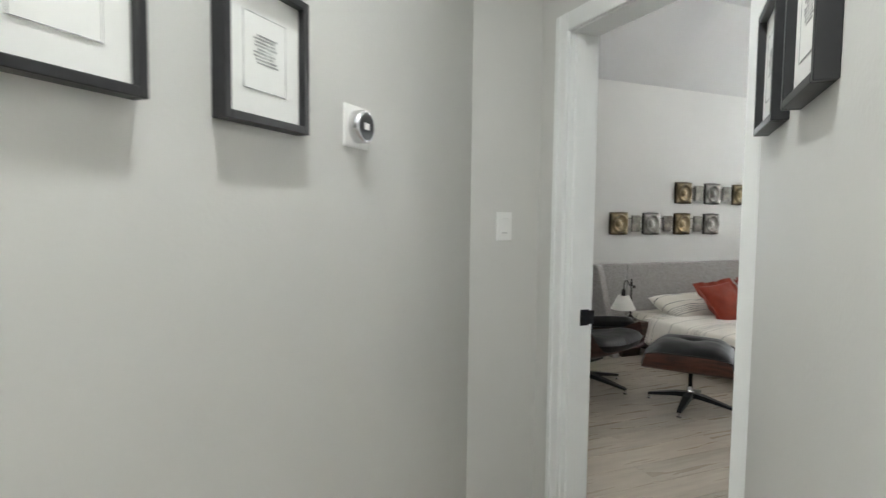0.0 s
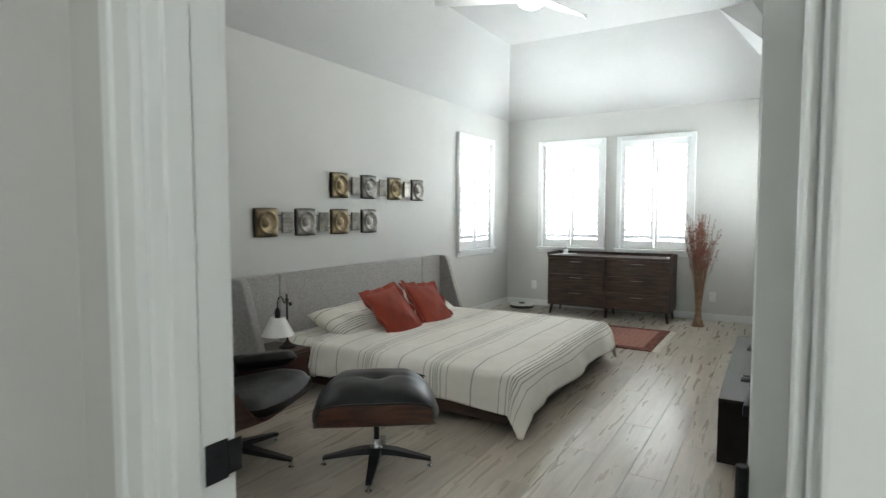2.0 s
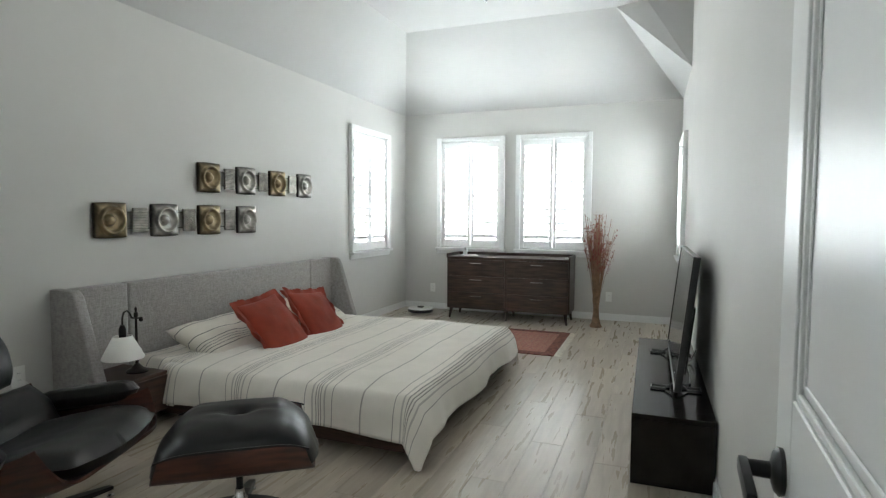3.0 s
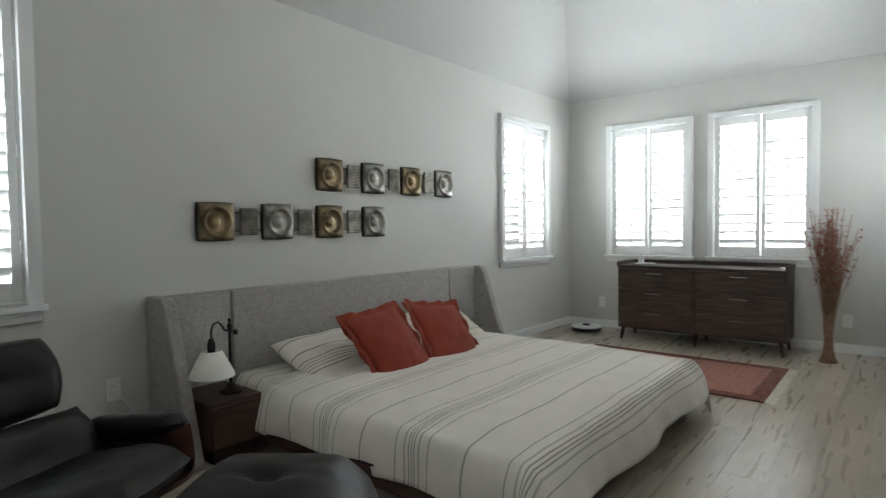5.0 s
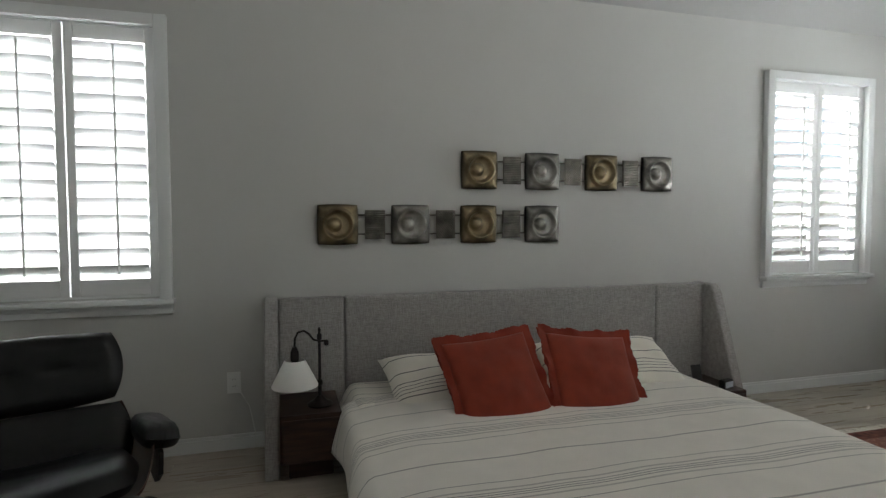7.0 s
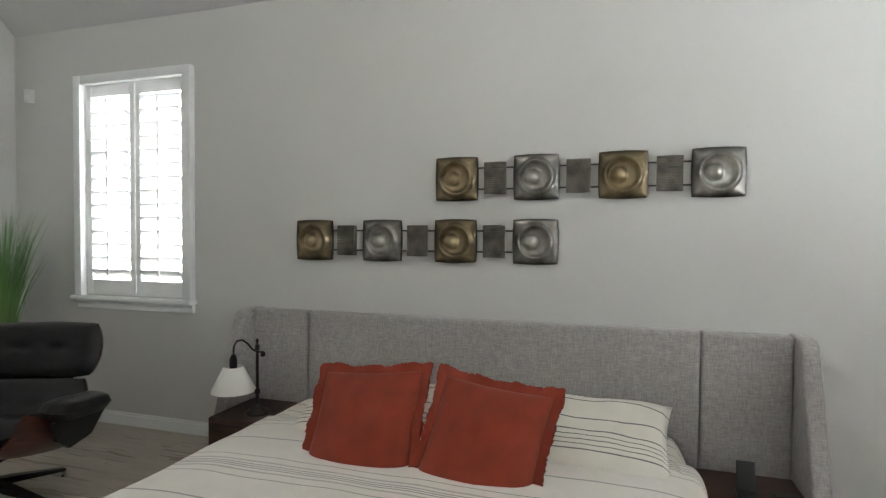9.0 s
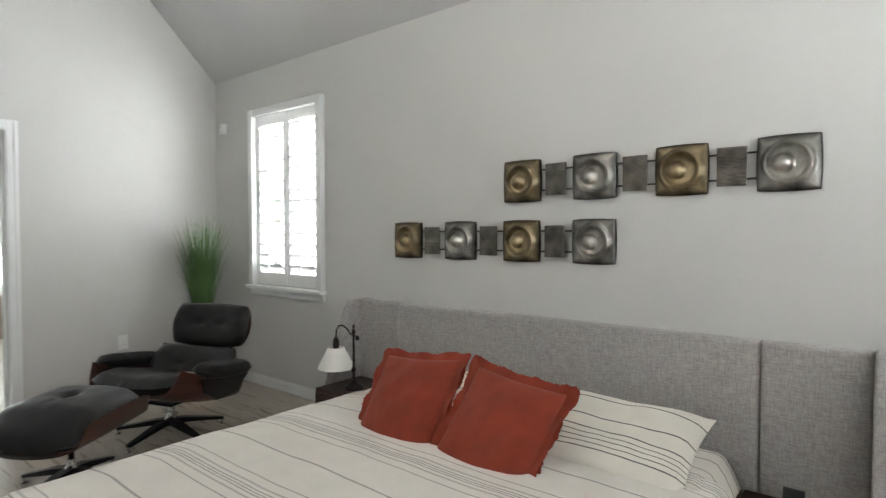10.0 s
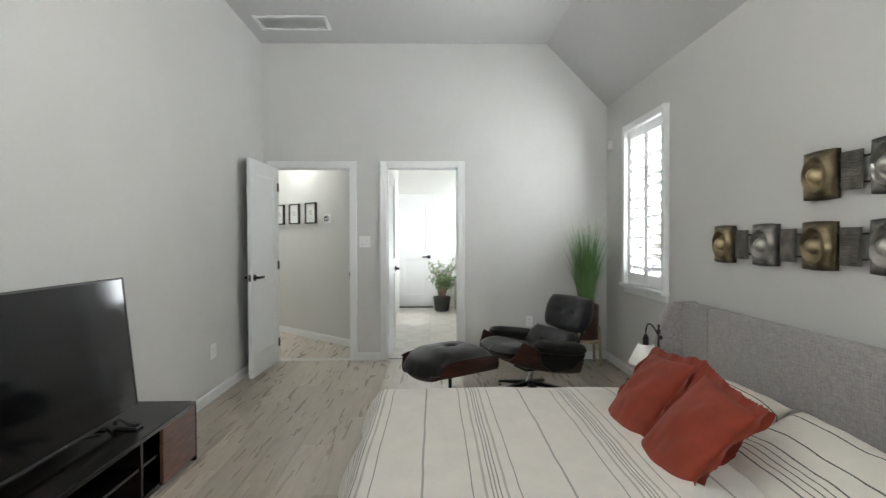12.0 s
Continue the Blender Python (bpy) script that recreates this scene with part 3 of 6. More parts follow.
def panel_door(name, width, height, m, label, arched=False, handle_at=None):
    """A two-panel door leaf. Local x from the hinge to the free edge, y through its thickness."""
    root = thing(name, m, label, "door", kind="structure")
    t, st = 0.035, 0.115
    mid0, mid1 = 0.86, 1.03
    bm = bmesh.new()
    box(bm, 0, st, 0, t, 0, height, 0.002)
    box(bm, width - st, width, 0, t, 0, height, 0.002)
    for a, b in ((0, 0.22), (mid0, mid1), (height - 0.125, height)):
        box(bm, st, width - st, 0.0004, t - 0.0004, a, b, 0.002)
    part("leaf", bm, DOORPAINT, root)
    for a, b in ((0.22, mid0), (mid1, height - 0.125)):
        bm = bmesh.new()
        box(bm, st, width - st, 0.011, t - 0.011, a, b)
        part("panel", bm, DOORPAINT, root)
        for s in (-1, 1):
            bm = bmesh.new()
            yy = 0.004 if s < 0 else t - 0.012
            for i, (ins, thick) in enumerate(((0.0, 0.012), (0.020, 0.008))):
                y0, y1 = (yy, 0.011) if s < 0 else (t - 0.011, yy + 0.008)
                if i:
                    y0, y1 = (0.008, 0.011) if s < 0 else (t - 0.011, t - 0.008)
                x0, x1, z0, z1 = st + ins, width - st - ins, a + ins, b - ins
                box(bm, x0, x0 + thick, y0, y1, z0, z1, 0.0015)
                box(bm, x1 - thick, x1, y0, y1, z0, z1, 0.0015)
                box(bm, x0 + thick, x1 - thick, y0, y1, z0, z0 + thick, 0.0015)
                box(bm, x0 + thick, x1 - thick, y0, y1, z1 - thick, z1, 0.0015)
            part("moulding", bm, DOORPAINT, root)
    if handle_at is None:
        handle_at = (width - 0.07, 0.915)
    hx, hz = handle_at
    lever(root, pose(hx, t, hz, -90), 1)
    lever(root, pose(hx, 0, hz, 90), 1)
    part("latch_plate", boxm(width - 0.0005, width + 0.0015, 0.006, t - 0.006, hz - 0.03, hz + 0.03), BLACKMETAL, root, "black latch plate")
    for z in (0.2, 1.0, height - 0.2):
        bm = bmesh.new()
        tube(bm, (-0.006, t + 0.004, z - 0.045), (-0.006, t + 0.004, z + 0.045), 0.006, n=10)
        box(bm, 0.0, 0.03, t, t + 0.002, z - 0.044, z + 0.044)
        part("hinge", bm, BLACKMETAL, root, "black hinge")
    return root


panel_door("door_1", 0.76, 2.0, pose(1.528, 1.708, 0.008, 0, 0, -2.4), "white two-panel door standing open into the bedroom")
panel_door("door_2", 0.74, 2.0, pose(1.40, 2.876, 0.008, 0, 0, 178.0), "white two-panel door standing open into the bathroom")
panel_door("door_3", 0.64, 2.0, pose(-2.955, 2.70, 0.022, 0, 0, 90), "closed white two-panel door at the end of the bathroom")


# ---- windows with plantation shutters ----
SLATS = {}


def slat_mesh(length):
    key = round(length, 3)
    if key not in SLATS:
        bm = bmesh.new()
        n, w, th = 8, 0.092, 0.0105
        rings = []
        for x in (-length / 2, length / 2):
            rings.append([bm.verts.new((x, w / 2 * math.cos(2 * math.pi * i / n), th / 2 * math.sin(2 * math.pi * i / n))) for i in range(n)])
        for i in range(n):
            bm.faces.new((rings[0][i], rings[0][(i + 1) % n], rings[1][(i + 1) % n], rings[1][i]))
        bm.faces.new(rings[0][::-1])
        bm.faces.new(rings[1])
        SLATS[key] = mesh_of("slat", bm, SHUTTER, True)
    return SLATS[key]


def shutter_window(name, width, m, label, tilt=43, h1=2.262):
    """Local x along the wall from the opening's middle, y into the wall, z up from the floor; the wall's face is y = 0."""
    root = thing(name, m, label, "window", kind="structure")
    h0, hw, c, p = 0.86, width / 2, 0.056, 0.045
    for a, b in ((-hw - c, -hw + 0.004), (hw - 0.004, hw + c)):
        bm = boxm(a, b, -p, 0.0, h0 - 0.01, h1 + c, 0.006, seg=2)
        part("window_frame", bm, TRIM, root, smooth=True)
        part("reveal", boxm(*((-hw, -hw + 0.012) if a < 0 else (hw - 0.012, hw)), 0.0, 0.15, h0, h1), TRIM, root)
    part("window_frame", boxm(-hw + 0.004, hw - 0.004, -p + 0.002, 0.0, h1 - 0.004, h1 + c, 0.006, seg=2), TRIM, root, smooth=True)
    part("reveal", boxm(-hw + 0.012, hw - 0.012, 0.0, 0.15, h1 - 0.012, h1), TRIM, root)
    part("reveal", boxm(-hw + 0.012, hw - 0.012, 0.0, 0.15, h0, h0 + 0.012), TRIM, root)
    bm = boxm(-hw - c - 0.012, hw + c + 0.012, -p - 0.024, 0.0, h0 - 0.036, h0 - 0.008, 0.008, seg=2)
    part("window_sill", bm, TRIM, root, smooth=True)
    bm = boxm(-hw - c, hw + c, -0.022, 0.0, h0 - 0.092, h0 - 0.036, 0.006, seg=2)
    box(bm, -hw - c, hw + c, -0.03, -0.022, h0 - 0.06, h0 - 0.04, 0.003)
    part("apron", bm, TRIM, root)
    st = 0.042
    for s in (-1, 1):
        x0, x1 = (-hw + 0.012, -0.003) if s < 0 else (0.003, hw - 0.012)
        z0, z1 = h0 + 0.012, h1 - 0.012
        y0, y1 = 0.0, 0.03
        panel = part("shutter_panel", boxm(x0, x0 + st, y0, y1, z0, z1, 0.003), SHUTTER, root)
        part("stile", boxm(x1 - st, x1, y0, y1, z0, z1, 0.003), SHUTTER, panel)
        part("rail", boxm(x0 + st, x1 - st, y0 + 0.001, y1 - 0.001, z0, z0 + 0.085, 0.003), SHUTTER, panel)
        part("rail", boxm(x0 + st, x1 - st, y0 + 0.001, y1 - 0.001, z1 - 0.075, z1, 0.003), SHUTTER, panel)
        a, b = z0 + 0.085, z1 - 0.075
        count = round((b - a) / 0.087)
        me = slat_mesh(x1 - x0 - 2 * st - 0.004)
        for k in range(count):
            ob = new("slat", me)
            ob.parent = panel
            ob.matrix_basis = pose((x0 + x1) / 2, 0.015, a + (k + 0.5) * (b - a) / count, -tilt + random.uniform(-1.5, 1.5))
        xm = (x0 + x1) / 2 + 0.03
        bm = bmesh.new()
        tube(bm, (xm, -0.052, a + 0.03), (xm, -0.052, b - 0.03), 0.006, n=8)
        part("tilt_rod", bm, SHUTTER, panel)
        bm = bmesh.new()
        hx = x0 - 0.002 if s < 0 else x1 + 0.002
        for z in (z0 + 0.25, (z0 + z1) / 2, z1 - 0.25):
            box(bm, hx - 0.008, hx + 0.008, -0.008, 0.001, z - 0.03, z + 0.03, 0.002)
        part("hinge", bm, TRIM, panel)
    pane = part("pane", boxm(-hw + 0.012, hw - 0.012, 0.128, 0.132, h0 + 0.012, h1 - 0.012), PANE, root)
    pane.visible_shadow = False
    lamp_eye, lamp_to = m @ Vector((0, 0.155, (h0 + h1) / 2)), m @ Vector((0, -1, (h0 + h1) / 2))
    area_lamp("daylight", lamp_eye, lamp_to, width - 0.03, h1 - h0 - 0.03, WINDOW_POWER)
    return root


mid = lambda w: (w[0] + w[1]) / 2
shutter_window("window_1", W1[1] - W1[0], pose(mid(W1), Y_BED, 0), "white plantation-shuttered window, louvres half open, beside the bed")
shutter_window("window_2", W2[1] - W2[0], pose(mid(W2), Y_BED, 0), "white plantation-shuttered window, louvres half open, near the corner")
shutter_window("window_3", W3[1] - W3[0], pose(X_FAR, mid(W3), 0, 0, 0, -90), "white plantation-shuttered window above the dresser")
shutter_window("window_4", W4[1] - W4[0], pose(X_FAR, mid(W4), 0, 0, 0, -90), "white plantation-shuttered window above the dresser and dried flowers")
shutter_window("window_5", W5[1] - W5[0], pose(mid(W5), tv_y(mid(W5)), 0, 0, 0, 180 + TV_TURN), "white plantation-shuttered window on the television wall", h1=W5[3])

# bright overcast distance outside the windows
GLOW = emitter("bright_outdoors", (0.95, 0.98, 1.0), 5.0)
for nm, c in (("backdrop_1", (-3, 11, 9.0, 9.05)), ("backdrop_3", (-3, 11, -4.05, -4.0))):
    structure(nm, boxm(c[0], c[1], c[2], c[3], -2, 6), GLOW, "overexposed bright distance outside the windows", "backdrop")
structure("backdrop_2", boxm(12.0, 12.05, -2.5, 8, -2, 6), GLOW, "overexposed bright distance outside the windows", "backdrop")
structure("ground", boxm(-40, 50, -40, 50, -0.4, -0.3), material("pale_ground", (0.3, 0.3, 0.25), 0.9, vary=0.2, scale=2), "pale ground outside", "ground")

# bathroom daylight; the side window and its lamp are unseen, added as fill
area_lamp("bath_fill_light", (-1.85, 4.83, 1.6), (-1.85, 3.0, 1.5), 1.66, 1.2, 32.0)
bw = thing("added_window_6", pose(-1.85, 4.75, 0), "unseen bathroom window over the tub, added to brighten the room", "window", kind="structure")
for a, b, c, d in ((-0.9, -0.84, 0.9, 2.26), (0.84, 0.9, 0.9, 2.26), (-0.84, 0.84, 2.2, 2.26), (-0.84, 0.84, 0.9, 0.96), (-0.02, 0.02, 0.96, 2.2)):
    part("window_frame", boxm(a, b, -0.02, 0.03, c, d, 0.004), TRIM, bw)
bw2 = thing("window_7", pose(-3.0, 4.235, 0), "low bright window beside the bathtub", "window", kind="structure")
for a, b, c, d in ((-0.45, -0.385, 0.56, 1.16), (0.385, 0.45, 0.56, 1.16), (-0.385, 0.385, 1.10, 1.16), (-0.385, 0.385, 0.56, 0.60)):
    part("window_frame", boxm(0.0, 0.025, a, b, c, d, 0.004), TRIM, bw2)
structure("backdrop_4", boxm(-6.05, -6.0, 1, 8, -1, 5), GLOW, "overexposed bright distance outside the bathroom", "backdrop")

# recessed lights in the hall
def downlight(x, y, z, power):
    root = thing("recessed_light", pose(x, y, z), "white recessed ceiling light, switched on", "ceiling light", "hall ceiling lights")
    bm = lathe(bmesh.new(), [(0.062, -0.001), (0.062, -0.006), (0.085, -0.006), (0.088, 0.0), (0.062, 0.0)], 28)
    part("trim_ring", bm, TRIM, root, smooth=True)
    part("diffuser", lathe(bmesh.new(), [(0.06, -0.003), (0.06, -0.001)], 28), emitter("warm_diffuser", (1.0, 0.99, 0.95), 14.0), root, "glowing diffuser")
    ob = new("hall_lamp", bpy.data.lights.new("hall_lamp", "AREA"))
    ob.data.shape, ob.data.size, ob.data.energy, ob.data.color = "DISK", 0.11, power, (0.97, 1.0, 0.98)
    ob.matrix_world = pose(x, y, z - 0.012)


downlight(0.25, 1.35, 2.70, 14.0)
downlight(-1.05, 0.0, 2.70, 20.0)


# ---- bed ----
def grid_mesh(nu, nv, f, uv=None, mat=None, name="cloth", thick=0.0):
    """A sheet of nu by nv cells from f(u, v), with optional UVs."""
    bm = bmesh.new()
    vs = [[bm.verts.new(f(i / nu, j / nv)) for j in range(nv + 1)] for i in range(nu + 1)]
    lay = bm.loops.layers.uv.new("UVMap")
    for i in range(nu):
        for j in range(nv):
            fc = bm.faces.new((vs[i][j], vs[i + 1][j], vs[i + 1][j + 1], vs[i][j + 1]))
            for lp, (a, b) in zip(fc.loops, ((i, j), (i + 1, j), (i + 1, j + 1), (i, j + 1))):
                lp[lay].uv = uv(a / nu, b / nv) if uv else (a / nu, b / nv)
    return bm


BX0, BX1, BY0 = 3.91, 5.885, 3.05
bed = thing("bed", pose(0, 0, 0), "low walnut platform bed with a tall grey tweed winged headboard", "bed")
for x0, x1, y0, y1 in ((BX0 - 0.02, BX0 + 0.02, BY0 - 0.02, 5.0), (BX1 - 0.02, BX1 + 0.02, BY0 - 0.02, 5.0), (BX0 + 0.02, BX1 - 0.02, BY0 - 0.02, BY0 + 0.02)):
    part("side_rail", boxm(x0, x1, y0, y1, 0.055, 0.235, 0.006, seg=2), WALNUT_SIDE, bed, "dark walnut rail")
for x in (BX0 + 0.12, BX1 - 0.20):
    for y in (BY0 + 0.12, 4.6):
        part("leg", boxm(x, x + 0.08, y, y + 0.08, 0.0, 0.056), WALNUT_SIDE, bed)
part("mattress", boxm(BX0 + 0.025, BX1 - 0.025, BY0 + 0.025, 4.99, 0.14, 0.335, 0.06, seg=4), CREAMLINEN, bed, "cream mattress", smooth=True)
HX0, HX1, HT = 3.52, 6.39, 0.838


def headboard():
    z0 = 0.03
    for a, b in ((HX0 + 0.07, 3.941), (3.945, 5.951), (5.955, HX1 - 0.07)):
        part("headboard_panel", boxm(a, b, 5.04, 5.125, z0, HT, 0.018, seg=3), TWEED, bed, "grey tweed panel", smooth=True)
    part("headboard_back", boxm(HX0 + 0.01, HX1 - 0.01, 5.125, 5.165, z0, HT - 0.01, 0.006), TWEED, bed)
    for x0 in (HX0, HX1 - 0.068):
        bm = bmesh.new()
        prof = [(5.16, 0.0), (4.70, 0.0), (4.70, 0.04), (4.945, HT - 0.06), (4.965, HT - 0.02), (4.995, HT), (5.16, HT)]
        a = [bm.verts.new((x0, y, z)) for y, z in prof]
        b = [bm.verts.new((x0 + 0.068, y, z)) for y, z in prof]
        bm.faces.new(a)
        bm.faces.new(b[::-1])
        for i in range(len(prof)):
            j = (i + 1) % len(prof)
            bm.faces.new((a[i], b[i], b[j], a[j]))
        bmesh.ops.recalc_face_normals(bm, faces=bm.faces)
        bmesh.ops.bevel(bm, geom=[e for e in bm.edges if e.calc_face_angle(0) > 0.9], offset=0.014, segments=3, affect="EDGES", profile=0.6)
        part("headboard_wing", bm, TWEED, bed, "grey tweed wing", smooth=True)


headboard()


def bedside(x0, x1, top):
    ob = thing("nightstand", pose((x0 + x1) / 2, 4.85, 0), "walnut bedside box fixed inside the headboard wing", "nightstand", "nightstands")
    w = (x1 - x0) / 2
    part("body", boxm(-w, w, -0.19, 0.185, 0.09, top, 0.004), WALNUT_SIDE, ob)
    part("drawer", boxm(-w + 0.012, w - 0.012, -0.202, -0.19, 0.10, top - 0.02, 0.003), WALNUT_SIDE, ob)
    part("foot", boxm(-w + 0.04, w - 0.04, -0.14, 0.15, 0.0, 0.09, 0.003), WALNUT_SIDE, ob)
    return ob


bedside(3.593, 3.886, 0.325)
bedside(5.905, 6.318, 0.225)


def blanket():
    over_s, over_f = 0.235, 0.24
    top = 0.358
    yh = 4.72                       # the folded edge near the pillows
    LX, LY = BX1 - BX0, yh - BY0

    def drape(u, v):
        s = u * (LX + 2 * over_s) - over_s
        w = v * (LY + over_f) - over_f          # measured up the bed from its foot
        dx = -s if s < 0 else max(0.0, s - LX)
        sx = -1 if s < 0 else 1
        dy = max(0.0, -w)
        x = BX0 + min(max(s, 0), LX)
        y = BY0 + max(w, 0.0)
        n1 = noise.noise(Vector((s * 2.1, w * 2.3, 0.3)))
        n2 = noise.noise(Vector((s * 6.0, w * 5.0, 1.7)))
        r = math.hypot(dx, dy)
        R = 0.07                                # softness of the edge
        z = top + 0.010 * n1 + 0.004 * n2
        edge = min(1.0, min(max(s, 0), LX, LX - min(max(s, 0), LX)) / 0.25) if dx == 0 else 0.0
        edge2 = min(1.0, max(w, 0) / 0.25)
        z += 0.022 * (math.sin(edge * 1.57) * math.sin(edge2 * 1.57) - 0.6)
        if r > 0:
            out = R * (1 - math.exp(-r / R)) * 0.75 + 0.22 * dy
            fold = 0.022 * math.sin(7.5 * (w if dx > dy else s) + 1.3) * min(1, r / 0.2) + 0.016 * n2 * min(1, r / 0.15)
            ux, uy = sx * dx / r, -dy / r
            if dx > 0 and dy > 0:               # the loose point at the corner
                out += 0.05 * min(dx, dy) / 0.3
            x += ux * (out + fold)
            y += uy * (out + fold)
            z -= max(0.0, r + 0.45 * min(dx, dy) - 0.35 * out) * 0.985
            z = max(z, 0.012 + 0.006 * n1)
        return (x, y, z)

    bm = grid_mesh(120, 110, drape, uv=lambda u, v: (u * (LX + 2 * over_s), v * (LY + over_f)))
    ob = part("blanket", bm, BLANKETCLOTH, smooth="all")
    mod = ob.modifiers.new("thickness", "SOLIDIFY")
    mod.thickness, mod.offset = 0.006, 1
    return tagged(ob, "cream woven blanket with dark stripes draped over the bed", "blanket")


blanket()


def sheet_fold():
    def f(u, v):
        x = BX0 - 0.055 + u * (BX1 - BX0 + 0.11)
        y = 4.60 + v * 0.40
        e = min(u, 1 - u) * 2.1
        z = 0.365 + 0.012 * noise.noise(Vector((x * 4, y * 5, 2))) - (0.25 * max(0, 1 - e / 0.12) ** 1.6 if e < 0.12 else 0)
        return (x, y, z)
    ob = part("top_sheet", grid_mesh(80, 12, f, uv=lambda u, v: (u * 2.1, 0.1 + v * 0.42)), PILLOWCLOTH, smooth="all")
    ob.modifiers.new("thickness", "SOLIDIFY").thickness = 0.012
    return tagged(ob, "cream striped sheet under the pillows", "bed sheet")


sheet_fold()


def pillow(name, w, h, d, m, mat, label, category, seed=0, fringe=False, pinch=0.07, group=""):
    """A soft cushion in local x (width) and z (height), plump along y."""
    root = thing(name, m, label, category, group)
    rnd = random.Random(seed)
    bm = bmesh.new()
    lay = bm.loops.layers.uv.new("UVMap")
    N = 26
    sides = []
    for sgn in (-1, 1):
        g = []
        for i in range(N + 1):
            r = []
            for j in range(N + 1):
                a, b = 2 * i / N - 1, 2 * j / N - 1
                px = a * (1 - pinch * (1 - b * b) * abs(a) ** 3)
                pz = b * (1 - pinch * (1 - a * a) * abs(b) ** 3)
                puff = max(0.0, (1 - a ** 4) * (1 - b ** 4)) ** 0.55 if not fringe else max(0.0, (1 - a * a) * (1 - b * b)) ** 0.6
                wr = noise.noise(Vector((a * 2.2 + seed, b * 2.2, sgn * 1.0)))
                wr2 = noise.noise(Vector((a * 6 + seed, b * 6, sgn * 2.0)))
                dy = sgn * d / 2 * puff * (1 + 0.22 * wr + 0.06 * wr2)
                r.append(bm.verts.new((px * w / 2, dy, pz * h / 2 - 0.012 * (1 - b) * puff)))
            g.append(r)
        sides.append(g)
        for i in range(N):
            for j in range(N):
                q = (g[i][j], g[i + 1][j], g[i + 1][j + 1], g[i][j + 1])
                fc = bm.faces.new(q if sgn < 0 else q[::-1])
                idx = ((i, j), (i + 1, j), (i + 1, j + 1), (i, j + 1))
                for lp, (a, b) in zip(fc.loops, idx if sgn < 0 else idx[::-1]):
                    lp[lay].uv = (a / N * w, b / N * h + 0.02)
    bmesh.ops.remove_doubles(bm, verts=bm.verts, dist=1e-4)
    part("cover", bm, mat, root, smooth="all")
    if fringe:
        bm = bmesh.new()
        steps = 230

        def border(u):
            """A point of the seam and the direction outwards, once round for u from 0 to 4."""
            side, t = int(u) % 4, (u - int(u)) * 2 - 1
            q = 1 - pinch * (1 - t * t)
            bx, bz, nx, nz = ((t, q, 0, 1), (q, -t, 1, 0), (-t, -q, 0, -1), (-q, t, -1, 0))[side]
            c = abs(t) ** 10                    # turn the direction at the corners
            n2 = Vector((nx + (bx if nx == 0 else 0) * c, nz + (bz if nz == 0 else 0) * c))
            return bx * w / 2, bz * h / 2, n2

        for rep in range(2):                    # two gathered layers of cloth with a torn edge
            ring = []
            for k in range(steps):
                u = 4 * k / steps
                x, z, n2 = border(u)
                wave = 0.011 * math.sin(u * 19 + rep * 2.1 + seed) + 0.006 * noise.noise(Vector((u * 9, rep * 3.0, seed)))
                L = 0.034 + 0.006 * noise.noise(Vector((u * 5, 4.0 + rep, seed))) + rnd.uniform(-0.004, 0.005)
                row = []
                for f in (-0.2, 0.35, 0.7, 1.0):
                    row.append(bm.verts.new((x + n2.x * L * f, (wave + (rep - 0.5) * 0.012) * max(0, f) + (rep - 0.5) * 0.004, z + n2.y * L * f)))
                ring.append(row)
            for k in range(steps):
                p, q = ring[k], ring[(k + 1) % steps]
                for f in range(3):
                    bm.faces.new((p[f], q[f], q[f + 1], p[f + 1]))
        part("ruffle", bm, RUST, root, "gathered rust ruffle", smooth="all")
    return root


pillow("bed_pillow", 0.80, 0.46, 0.17, pose(4.51, 4.73, 0.405, -64, 0, 3), PILLOWCLOTH, "cream striped bed pillow leaning on the headboard", "pillow", 3, group="bed pillows")
pillow("bed_pillow", 0.84, 0.46, 0.17, pose(5.40, 4.72, 0.418, -62, 0, -2), PILLOWCLOTH, "cream striped bed pillow leaning on the headboard", "pillow", 5, group="bed pillows")
pillow("throw_pillow", 0.46, 0.50, 0.145, pose(4.60, 4.40, 0.480, -40, -4, 4), RUST, "rust orange square throw pillow with a ruffled edge", "pillow", 8, True, group="rust throw pillows")
pillow("throw_pillow", 0.46, 0.50, 0.145, pose(5.11, 4.385, 0.466, -40, 6, -3), RUST, "rust orange square throw pillow with a ruffled edge", "pillow", 11, True, group="rust throw pillows")


